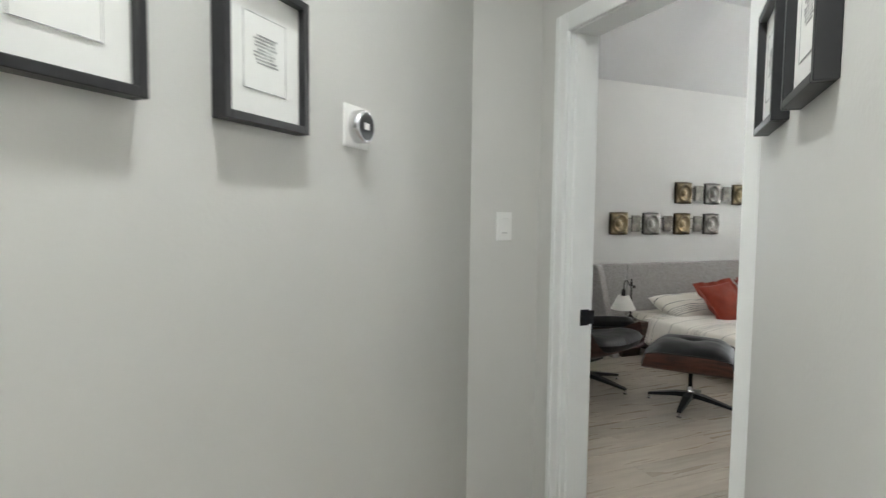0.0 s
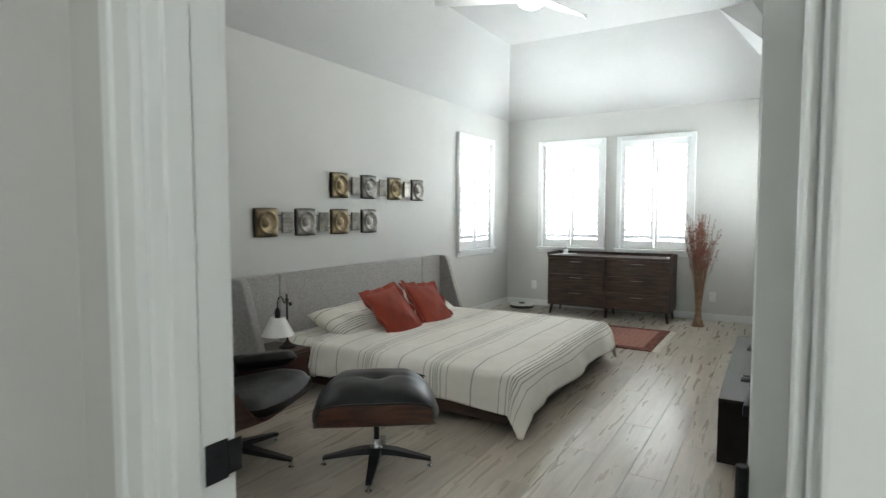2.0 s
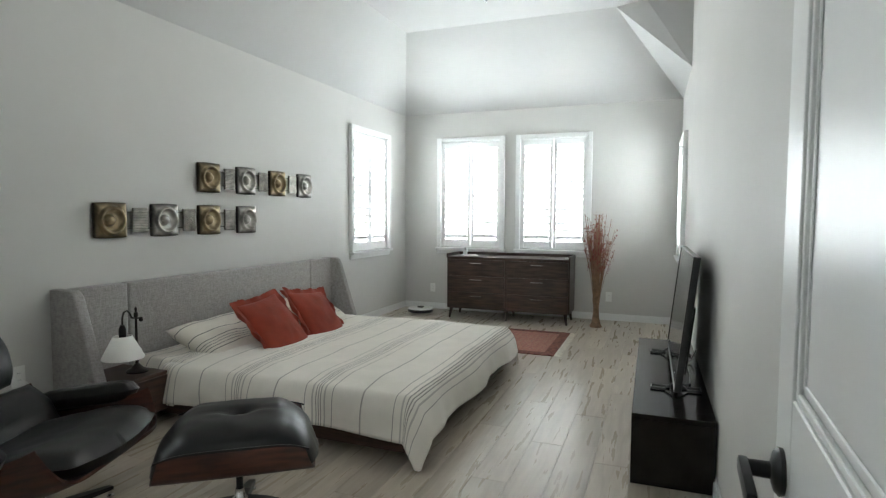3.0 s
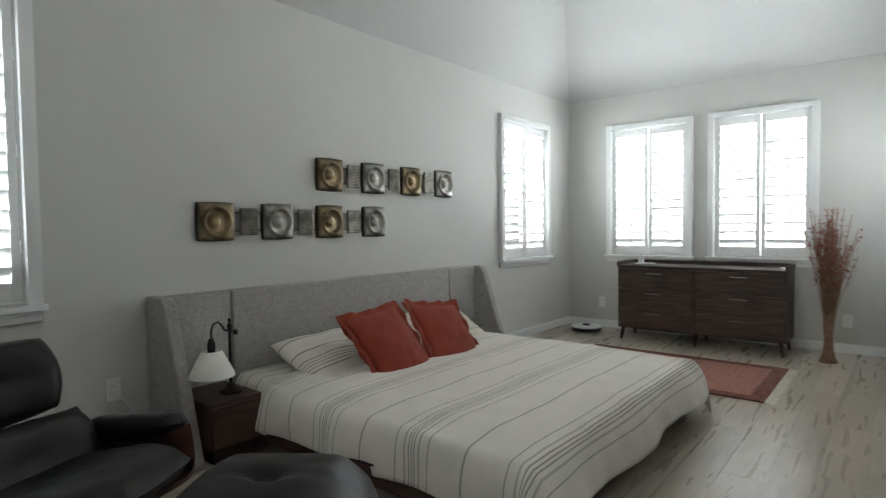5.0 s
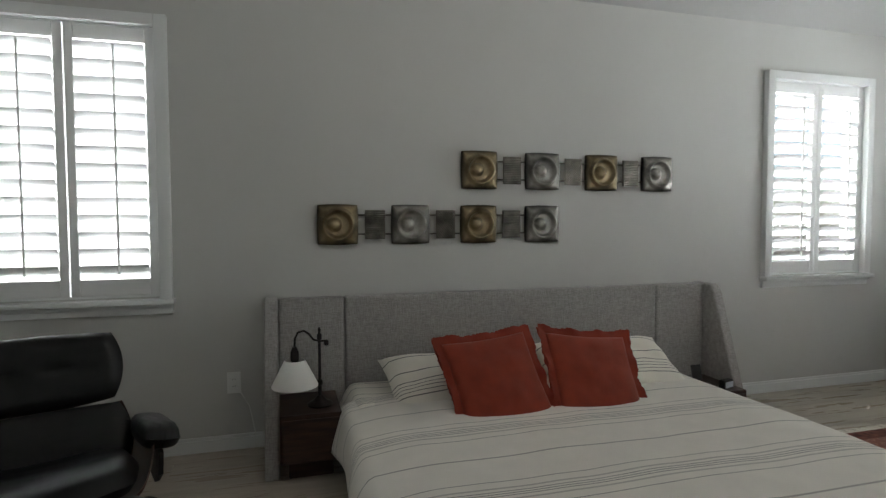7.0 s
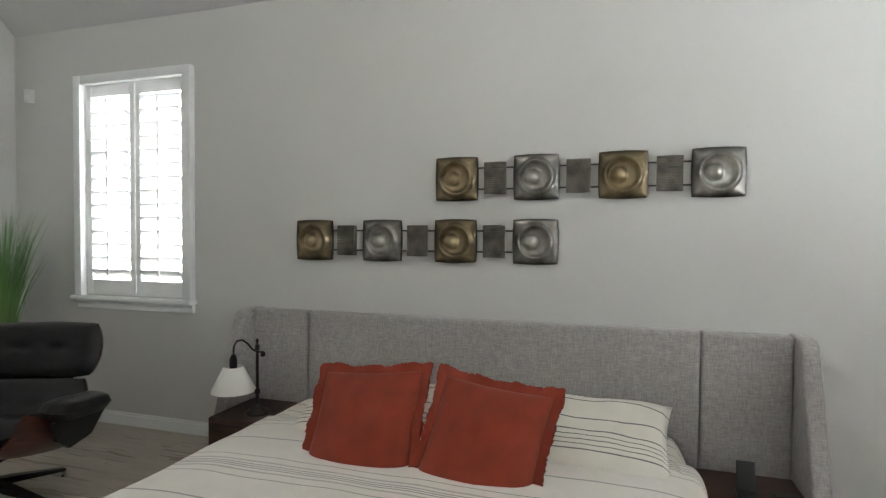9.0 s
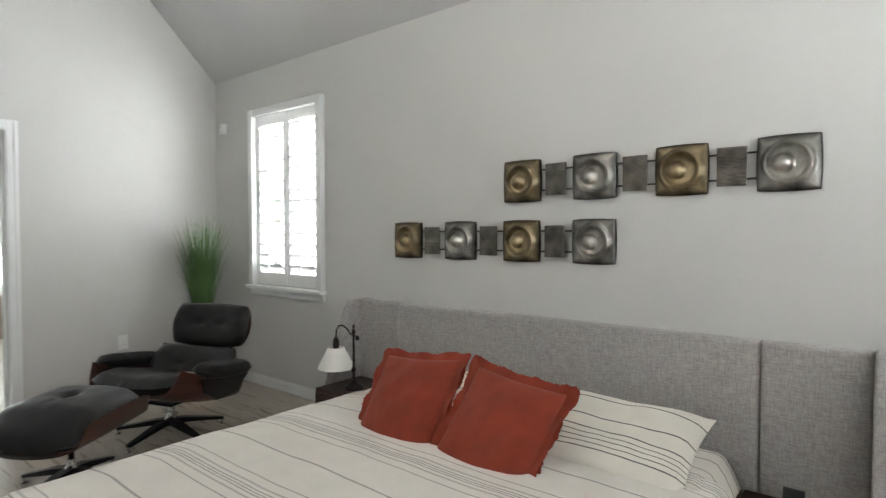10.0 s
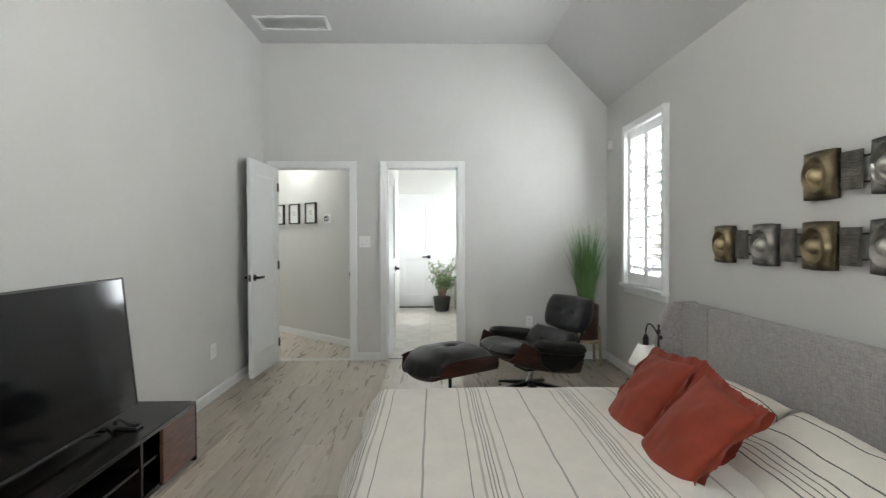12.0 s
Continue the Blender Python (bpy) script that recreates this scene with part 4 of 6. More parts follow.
# ---- bedside lamp ----
def bedside_lamp(x, y, z):
    root = thing("table_lamp", pose(x, y, z, 0, 0, 0), "dark bronze gooseneck bedside lamp with a white shade", "lamp")
    part("base", lathe(bmesh.new(), [(0.062, 0), (0.064, 0.008), (0.055, 0.016), (0.035, 0.024), (0.02, 0.04), (0.012, 0.05)], 28), BRONZE, root, smooth=True)
    bm = lathe(bmesh.new(), [(0.009, 0.04), (0.009, 0.10), (0.014, 0.105), (0.014, 0.125), (0.008, 0.13), (0.007, 0.33), (0.012, 0.335), (0.012, 0.36), (0.005, 0.365), (0.008, 0.385), (0.003, 0.395)], 14)
    part("pole", bm, BRONZE, root, smooth=True)
    pts = [(0.03, 0, 0.325), (0.0, 0, 0.325), (-0.03, 0, 0.335), (-0.05, -0.01, 0.365), (-0.075, -0.02, 0.385), (-0.105, -0.03, 0.38), (-0.12, -0.035, 0.35), (-0.122, -0.036, 0.30)]
    part("arm", sweep(bmesh.new(), pts, 0.0055, 10), BRONZE, root, smooth=True)
    part("knob", lathe(bmesh.new(), [(0.004, 0.30), (0.012, 0.305), (0.012, 0.325), (0.004, 0.33)], 12, (0.034, 0)), BRONZE, root, smooth=True)
    part("socket", lathe(bmesh.new(), [(0.018, 0.235), (0.02, 0.24), (0.02, 0.285), (0.01, 0.31)], 16, (-0.122, -0.036)), BRONZE, root, smooth=True)
    bm = bmesh.new()
    n = 36
    rings = [[bm.verts.new((-0.122 + r * math.cos(2 * math.pi * i / n), -0.036 + r * math.sin(2 * math.pi * i / n), zz)) for i in range(n)] for r, zz in ((0.112, 0.115), (0.112, 0.122), (0.078, 0.19), (0.05, 0.245), (0.048, 0.245), (0.076, 0.188), (0.108, 0.12), (0.109, 0.115))]
    rings.append(rings[0])
    for a, b in zip(rings, rings[1:]):
        for i in range(n):
            bm.faces.new((a[i], a[(i + 1) % n], b[(i + 1) % n], b[i]))
    part("shade", bm, SHADE, root, "white flared shade", smooth=True)
    return root


bedside_lamp(3.79, 4.80, 0.325)

# right bedside clutter
tray = thing("phone_charger", pose(6.10, 4.80, 0.225), "black phone charging stand on the nightstand", "charger")
part("base", boxm(-0.04, 0.04, -0.04, 0.04, 0.0, 0.014, 0.005, seg=2), BLACKPLASTIC, tray)
part("stand", boxm(-0.035, 0.035, 0.0, 0.012, 0.012, 0.13, 0.006, seg=2), BLACKPLASTIC, tray, at=pose(0, 0.01, 0, -14))
watch = thing("clock", pose(6.22, 4.72, 0.225, 0, 0, 15), "small dark bedside clock with a pale face", "clock")
part("body", boxm(-0.045, 0.045, -0.02, 0.02, 0, 0.055, 0.006, seg=2), BLACKPLASTIC, watch)
part("face", boxm(-0.036, 0.036, -0.0225, -0.0195, 0.01, 0.045), material("pale_clock_face", (0.5, 0.55, 0.6), 0.25, bump=0), watch, "pale grey face")


# ---- metal wall sculptures ----
def disc_tile(sz, mat, root, x, z, spin):
    bm = bmesh.new()
    n = 24

    def relief(a, b):
        r = math.hypot(a, b) * 2 / 0.98
        edge = max(abs(a), abs(b)) * 2
        hgt = 0.008 + 0.010 * max(0, 1 - edge ** 8)
        if r < 0.86:
            hgt += 0.023 * math.sin((0.86 - r) / 0.26 * math.pi) if r > 0.60 else 0
            if r <= 0.60:
                hgt -= 0.007 * min(1, (0.60 - r) / 0.12)
        cx, cy = -0.085, 0.0
        k = math.hypot(a - cx, b - cy) * 2
        if k < 0.34:
            hgt += 0.042 * math.sqrt(max(0, 1 - (k / 0.34) ** 2))
        return hgt

    n = 34
    bulge = lambda t: 1 - 0.05 * t * t
    vs = []
    for i in range(n + 1):
        r = []
        for j in range(n + 1):
            a, b = i / n - 0.5, j / n - 0.5
            px, pz = a * sz * (1 - 0.16 * b * b), b * sz * (1 - 0.16 * a * a)
            r.append(bm.verts.new((px, -relief(a, b), pz)))
        vs.append(r)
    for i in range(n):
        for j in range(n):
            bm.faces.new((vs[i][j], vs[i][j + 1], vs[i + 1][j + 1], vs[i + 1][j]))
    rim = [vs[i][0] for i in range(n + 1)] + [vs[n][j] for j in range(1, n + 1)] + [vs[i][n] for i in range(n - 1, -1, -1)] + [vs[0][j] for j in range(n - 1, 0, -1)]
    low = [bm.verts.new((v.co.x, 0.012, v.co.z)) for v in rim]
    for i in range(len(rim)):
        j = (i + 1) % len(rim)
        bm.faces.new((rim[i], rim[j], low[j], low[i]))
    return part("disc_tile", bm, mat, root, smooth="all", at=pose(x, 0, z, 0, spin, 0))


def ridge_tile(w, h, mat, root, x, z, slant):
    bm = boxm(-w / 2, w / 2, -0.006, 0.006, -h / 2, h / 2, 0.004, seg=2)
    k, step = -0.5, 0.0085
    if slant:
        for i in range(-14, 15):
            c = i * 0.0155
            pts = []
            # a slanted ridge, cut at the tile's edge
            for t in np.linspace(-1, 1, 60):
                px, pz = t * w, c - t * w * 1.1
                if abs(px) < w / 2 - 0.006 and abs(pz) < h / 2 - 0.006:
                    pts.append((px, pz))
            if len(pts) > 1:
                tube(bm, (pts[0][0], -0.007, pts[0][1]), (pts[-1][0], -0.0075, pts[-1][1]), 0.0042, n=6)
    else:
        zz = -h / 2 + 0.009
        while zz < h / 2 - 0.006:
            tube(bm, (-w / 2 + 0.004, -0.0075, zz), (w / 2 - 0.004, -0.0075, zz), 0.0038, n=6)
            zz += 0.0108
    return part("ridged_tile", bm, mat, root, at=pose(x, -0.012, z))


def wall_art(x0, x1, zc, label):
    root = thing("wall_sculpture", pose(0, Y_BED - 0.022, 0), label, "wall art", "metal wall sculptures")
    s, w = 0.232, 0.118
    gap = ((x1 - x0) - 4 * s - 3 * w) / 6
    x = x0
    for i in range(4):
        disc_tile(s, (ARTGOLD, ARTSILVER)[i % 2], root, x + s / 2, zc, 0)
        x += s
        if i < 3:
            for dz in (-0.055, 0.055):
                part("rod", tube(bmesh.new(), (x - 0.03, 0.004, zc + dz), (x + 2 * gap + w + 0.03, 0.004, zc + dz), 0.0045, n=8), ARTDARK, root)
            ridge_tile(w, 0.168, ARTRIDGE, root, x + gap + w / 2, zc, i == 1)
            x += 2 * gap + w
    for dx in (x0 + 0.1, x1 - 0.1):
        part("wall_spacer", boxm(dx - 0.015, dx + 0.015, 0.010, 0.022, zc - 0.015, zc + 0.015), ARTDARK, root)
    return root


wall_art(3.805, 5.306, 1.236, "row of gold and silver square metal discs joined by rods")
wall_art(4.657, 6.145, 1.564, "upper row of gold and silver square metal discs joined by rods")


# ---- lounge chair and ottoman ----
def curved_pad(bm, w, d, thick, dish=0.02, n=18, puff=1.0, tuft=True):
    """A rounded, tufted cushion lying in local x, y; z up."""
    def srf(sgn):
        g = []
        for i in range(n + 1):
            r = []
            for j in range(n + 1):
                a, b = 2 * i / n - 1, 2 * j / n - 1
                k = max(0.0, (1 - abs(a) ** 5) * (1 - abs(b) ** 5)) ** 0.45
                px = a * w / 2 * math.sqrt(1 - 0.22 * b * b)
                py = b * d / 2 * math.sqrt(1 - 0.22 * a * a)
                z = sgn * thick / 2 * k
                if sgn > 0:
                    z -= dish * (1 - a * a) * (1 - b * b)
                    if tuft:
                        for tx in (-0.3, 0.3) if tuft == 2 else (0.0,):
                            z -= 0.020 * math.exp(-((a - tx) ** 2 + b * b) / 0.018)
                    z += 0.004 * noise.noise(Vector((a * 4, b * 4, thick * 40)))
                r.append(bm.verts.new((px, py, z)))
            g.append(r)
        for i in range(n):
            for j in range(n):
                q = (g[i][j], g[i + 1][j], g[i + 1][j + 1], g[i][j + 1])
                bm.faces.new(q if sgn > 0 else q[::-1])
    srf(1)
    srf(-1)
    bmesh.ops.remove_doubles(bm, verts=bm.verts, dist=1e-4)
    return bm


def shell(bm, w, d, lift_x, lift_y, th=0.013, n=28, p=2.6):
    """A bent plywood shell in local x, y that curls up at its sides (lift_x) and ends (lift_y)."""
    def layer(dz):
        g = []
        for i in range(n + 1):
            r = []
            for j in range(n + 1):
                a, b = 2 * i / n - 1, 2 * j / n - 1
                px = a * w / 2 * math.sqrt(1 - 0.18 * b * b)
                py = b * d / 2 * math.sqrt(1 - 0.18 * a * a)
                a2 = abs(a) ** (1 / p) if p > 3 else abs(a)
                if p > 3:                       # steep sides: crowd the points near the edge
                    px = math.copysign(a2, a) * w / 2 * math.sqrt(1 - 0.06 * b * b)
                    py = b * d / 2 * math.sqrt(1 - 0.26 * a * a)
                z = lift_x * a2 ** (3.2 * p) + lift_y * abs(b) ** 2.6 + dz if p > 3 else lift_x * abs(a) ** 2.6 + lift_y * abs(b) ** 2.6 + dz
                r.append(bm.verts.new((px, py, z)))
            g.append(r)
        return g
    up, lo = layer(0), layer(-th)
    for i in range(n):
        for j in range(n):
            bm.faces.new((up[i][j], up[i + 1][j], up[i + 1][j + 1], up[i][j + 1]))
            bm.faces.new((lo[i][j], lo[i][j + 1], lo[i + 1][j + 1], lo[i + 1][j]))
    for i in range(n):
        for u, l, k in (([up[m][0] for m in range(n + 1)], [lo[m][0] for m in range(n + 1)], i), ([up[m][n] for m in range(n + 1)], [lo[m][n] for m in range(n + 1)], i), (up[0], lo[0], i), (up[n], lo[n], i)):
            bm.faces.new((u[k], u[k + 1], l[k + 1], l[k]))
    return bm


def star_base(root, arms, radius, hub_z, phase, arm_mat=BLACKMETAL):
    for k in range(arms):
        a = phase + 2 * math.pi * k / arms
        c, s = math.cos(a), math.sin(a)
        pts = [(0.02 * c, 0.02 * s, hub_z), (0.10 * c, 0.10 * s, hub_z - 0.008), (radius * c, radius * s, 0.038)]
        bm = bmesh.new()
        w0, w1 = 0.026, 0.014
        tx, ty = -s, c
        loops = []
        for (x, y, z), w, h in zip(pts, (w0, w0, w1), (0.034, 0.03, 0.016)):
            loops.append([bm.verts.new((x + tx * w * u, y + ty * w * u, z + h * v - h / 2)) for u, v in ((-1, 0), (1, 0), (1, 1), (-1, 1))])
        for p, q in zip(loops, loops[1:]):
            for i in range(4):
                bm.faces.new((p[i], p[(i + 1) % 4], q[(i + 1) % 4], q[i]))
        bm.faces.new(loops[0][::-1])
        bm.faces.new(loops[-1])
        leg = part("leg", bm, arm_mat, root, "black metal leg")
        part("glide", lathe(bmesh.new(), [(0.015, 0.0), (0.017, 0.006), (0.008, 0.012), (0.007, 0.034)], 14, (radius * c * 0.985, radius * s * 0.985)), CHROME, leg, "chrome glide", smooth=True)
    part("hub", lathe(bmesh.new(), [(0.034, hub_z - 0.03), (0.036, hub_z + 0.012), (0.02, hub_z + 0.03), (0.018, hub_z + 0.06)], 20), CHROME, root, "polished hub", smooth=True)


def ottoman(x, y, rot):
    root = thing("ottoman", pose(x, y, 0, 0, 0, rot), "black leather ottoman with a rosewood shell on a four-star base", "ottoman")
    star_base(root, 4, 0.28, 0.085, math.radians(-7))
    part("post", tube(bmesh.new(), (0, 0, 0.09), (0, 0, 0.285), 0.014, n=16), BLACKMETAL, root, "slim black post", smooth=True)
    part("mount", boxm(-0.07, 0.07, -0.05, 0.05, 0.272, 0.286, 0.004), BLACKMETAL, root)
    bm = shell(bmesh.new(), 0.53, 0.60, 0.115, 0.0, p=4.0)
    for v in bm.verts:                          # the rising sides fall away towards the open ends
        if v.co.z > 0.0:
            v.co.z *= 1 - 0.38 * abs(v.co.y / 0.30) ** 5
    part("shell", bm, ROSEWOOD, root, "rosewood plywood shell", smooth=True, at=pose(0, 0, 0.292))
    bm = bmesh.new()
    curved_pad(bm, 0.515, 0.64, 0.165, 0.0, 26, tuft=False)
    for v in bm.verts:
        u, w = v.co.x / 0.2575, v.co.y / 0.32
        if v.co.z > 0:
            v.co.z += 0.022 * (1 - u * u) * (1 - 0.5 * w * w)
            v.co.z -= 0.030 * math.exp(-(u * u + w * w) / 0.02) + 0.012 * math.exp(-(u * u) / 0.006) * max(0.0, 1 - abs(w) * 1.6)
        v.co.z -= 0.085 * max(0.0, abs(w) - 0.5) ** 1.4 / 0.38
    part("cushion", bm, LEATHER, root, "tufted black leather cushion", smooth="all", at=pose(0, 0, 0.372))
    for s in (-1, 1):
        part("piping", sweep(bmesh.new(), [(s * 0.258, 0.27 * k / 8, 0.296 + 0.115 * (1 - 0.38 * abs(0.27 * k / 8 / 0.30) ** 5)) for k in range(-8, 9)], 0.004, 6), LEATHER, root, smooth=True)
    part("button", lathe(bmesh.new(), [(0.014, 0.446), (0.012, 0.451), (0.004, 0.453)], 12), LEATHER, root, smooth=True)
    return root


ottoman(3.15, 3.475, 37)


def lounge_chair(x, y, rot):
    """Faces local -y."""
    root = thing("lounge_chair", pose(x, y, 0, 0, 0, rot), "black leather lounge chair with rosewood shells on a five-star base", "chair")
    star_base(root, 5, 0.33, 0.085, math.radians(-15))
    part("post", tube(bmesh.new(), (0, 0, 0.09), (0, 0.03, 0.225), 0.02, n=16), CHROME, root, "polished post", smooth=True)
    part("mount", boxm(-0.10, 0.10, -0.09, 0.12, 0.205, 0.222, 0.004), BLACKMETAL, root)
    tilt = pose(0, -0.02, 0.245, -13)
    part("seat_shell", shell(bmesh.new(), 0.71, 0.66, 0.16, 0.03, p=3.5), ROSEWOOD, root, "rosewood seat shell", smooth=True, at=tilt)
    bm = curved_pad(bmesh.new(), 0.63, 0.66, 0.145, 0.012, 22, tuft=False)
    for v in bm.verts:
        v.co.z += 0.02 * (v.co.x / 0.31) ** 2 - (0.05 * max(0, (-v.co.y / 0.3 - 0.5)) if v.co.y < 0 else 0)
    part("seat", bm, LEATHER, root, "black leather seat cushion", smooth="all", at=tilt @ pose(0, -0.035, 0.092))
    back = pose(0, 0.265, 0.352, 58)
    part("back_shell", shell(bmesh.new(), 0.665, 0.30, 0.085, 0.02), ROSEWOOD, root, "rosewood back shell", smooth=True, at=back @ pose(0, 0, -0.005))
    bm = curved_pad(bmesh.new(), 0.66, 0.30, 0.11, 0.012, 20, tuft=2)
    for v in bm.verts:
        v.co.z += 0.05 * (v.co.x / 0.33) ** 2
    part("backrest", bm, LEATHER, root, "black leather backrest cushion", smooth="all", at=back @ pose(0, 0, 0.06))
    head = pose(0, 0.462, 0.618, 72)
    part("headrest_shell", shell(bmesh.new(), 0.61, 0.28, 0.07, 0.015), ROSEWOOD, root, "rosewood headrest shell", smooth=True, at=head @ pose(0, 0, -0.005))
    bm = curved_pad(bmesh.new(), 0.64, 0.31, 0.12, 0.008, 20, tuft=2)
    for v in bm.verts:
        v.co.z += 0.045 * (v.co.x / 0.31) ** 2
    part("headrest", bm, LEATHER, root, "black leather headrest cushion", smooth="all", at=head @ pose(0, 0, 0.058))
    for sx in (-0.13, 0.13):
        pts = [(sx, 0.36, 0.36), (sx, 0.41, 0.46), (sx, 0.46, 0.54), (sx, 0.50, 0.66)]
        part("back_brace", sweep(bmesh.new(), pts, 0.012, 8), BLACKMETAL, root, "black brace", smooth=True)
    for s in (-1, 1):
        bm = curved_pad(bmesh.new(), 0.13, 0.46, 0.095, 0.0, 18, tuft=False)
        arm = part("armrest", bm, LEATHER, root, "black leather armrest", smooth="all", at=pose(s * 0.385, 0.05, 0.440, -8, s * 8, 0))
        bm = bmesh.new()
        prof = [(-0.13, 0.41), (0.25, 0.45), (0.27, 0.36), (0.15, 0.27), (-0.02, 0.26), (-0.11, 0.32)]
        a = [bm.verts.new((s * 0.375, p, q)) for p, q in prof]
        b = [bm.verts.new((s * 0.392, p, q)) for p, q in prof]
        bm.faces.new(a)
        bm.faces.new(b[::-1])
        for i in range(len(prof)):
            bm.faces.new((a[i], b[i], b[(i + 1) % len(prof)], a[(i + 1) % len(prof)]))
        part("arm_panel", bm, LEATHER, root, "black leather side panel")
    return root


lounge_chair(2.78, 4.14, 20)


# ---- dresser ----
def dresser():
    y0, y1, xf, xb = 2.815, 4.335, 7.865, 8.32
    root = thing("dresser", pose((xf + xb) / 2, (y0 + y1) / 2, 0), "dark walnut six-drawer dresser with a raised gallery edge", "dresser")
    d, w = (xb - xf) / 2, (y1 - y0) / 2
    z0, z1 = 0.125, 0.755
    part("body", boxm(-d + 0.02, d, -w, w, z0, z1, 0.004), WALNUT, root)
    part("top", boxm(-d, d, -w - 0.004, w + 0.004, z1, z1 + 0.018, 0.003), WALNUT, root)
    for a in ((-d, d, -w - 0.004, -w + 0.014), (-d, d, w - 0.014, w + 0.004), (d - 0.018, d, -w + 0.014, w - 0.014)):
        part("gallery_edge", boxm(*a, z1 + 0.018, z1 + 0.055, 0.003), WALNUT, root)
    hgt = (z1 - z0 - 0.02) / 3
    for c in range(2):
        for r in range(3):
            a = -w + 0.016 + c * w
            b = a + w - 0.032
            zz = z0 + 0.01 + r * hgt
            dr = part("drawer", boxm(-d - 0.002, -d + 0.02, a, b, zz + 0.006, zz + hgt - 0.006, 0.003), WALNUT, root)
            m = (a + b) / 2
            part("handle", boxm(-d - 0.026, -d - 0.016, m - 0.075, m + 0.075, zz + hgt - 0.052, zz + hgt - 0.044, 0.002), CHROME, dr, "slim brushed bar handle")
            for k in (-0.06, 0.06):
                part("handle_post", boxm(-d - 0.018, -d - 0.001, m + k - 0.004, m + k + 0.004, zz + hgt - 0.052, zz + hgt - 0.044), CHROME, dr)
    for sx in (-1, 1):
        for sy in (-1, 0, 1):
            bm = bmesh.new()
            tube(bm, (sx * (d - 0.05), sy * (w - 0.05), z0), (sx * (d - 0.03), sy * (w - 0.03), 0.0), 0.022, 0.012, 10)
            part("leg", bm, WALNUT, root, smooth=True)
    return root


dresser()
book = thing("tray", pose(8.05, 4.10, 0.774, 0, 0, 12), "small silver tray with papers on the dresser", "tray")
part("dish", boxm(-0.08, 0.08, -0.12, 0.12, 0, 0.012, 0.004), CHROME, book)
part("paper", boxm(-0.05, 0.06, -0.08, 0.09, 0.012, 0.018), PAPER, book)
bot = thing("perfume_bottle", pose(8.13, 4.18, 0.773), "small clear perfume bottle on the dresser", "bottle")
part("flask", boxm(-0.02, 0.02, -0.025, 0.025, 0, 0.07, 0.006, seg=2), PLASTIC, bot)
part("cap", lathe(bmesh.new(), [(0.009, 0.07), (0.009, 0.10), (0.004, 0.103)], 12), CHROME, bot)
card = thing("remote_control", pose(8.02, 2.86, 0.773, 0, 0, 20), "pale remote control on the dresser", "remote control")
part("body", boxm(-0.06, 0.06, -0.02, 0.02, 0, 0.014, 0.005, seg=2), PLASTIC, card)


# ---- dried flowers in a floor vase ----
def dried_flowers(x, y):
    root = thing("floor_vase", pose(x, y, 0), "straw-wrapped floor vase with tall dried red flowers", "vase")
    part("vase", lathe(bmesh.new(), [(0.065, 0.0), (0.07, 0.01), (0.05, 0.05), (0.036, 0.13), (0.032, 0.22), (0.042, 0.32), (0.046, 0.34), (0.038, 0.335)], 22), STRAW, root, smooth=True)
    rnd = random.Random(4)
    stems, plumes = bmesh.new(), bmesh.new()
    for k in range(95):
        a, sp = rnd.uniform(0, 2 * math.pi), rnd.uniform(0.02, 0.20)
        h = rnd.uniform(0.85, 1.32)
        p0 = Vector((0.02 * math.cos(a), 0.02 * math.sin(a), 0.25))
        p1 = Vector((sp * 0.45 * math.cos(a), sp * 0.45 * math.sin(a), 0.25 + (h - 0.25) * 0.5))
        p2 = Vector((sp * math.cos(a + 0.2), sp * math.sin(a + 0.2), h))
        sweep(stems, [p0, p1, p2], 0.0028, 4)
        for m in range(16 if k % 2 else 9):
            t = rnd.uniform(0.55, 1.02)
            c = p1.lerp(p2, (t - 0.5) * 2) + Vector((rnd.gauss(0, 0.014), rnd.gauss(0, 0.014), rnd.gauss(0, 0.01)))
            s = rnd.uniform(0.008, 0.021)
            dirs = [Vector((rnd.gauss(0, 1), rnd.gauss(0, 1), rnd.gauss(0.6, 1))).normalized() * s for _ in range(3)]
            q = [plumes.verts.new(c + v) for v in (dirs[0], dirs[1], dirs[2])]
            plumes.faces.new(q)
            q = [plumes.verts.new(c + v) for v in (-dirs[0] * 0.8, dirs[1] * 0.4, -dirs[2] * 0.8)]
            plumes.faces.new(q)
    part("stem_bundle", stems, STRAW, root, "brown dried stems")
    part("bloom", plumes, PLUME, root, "faded red dried blossoms")
    return root


dried_flowers(7.95, 2.52)


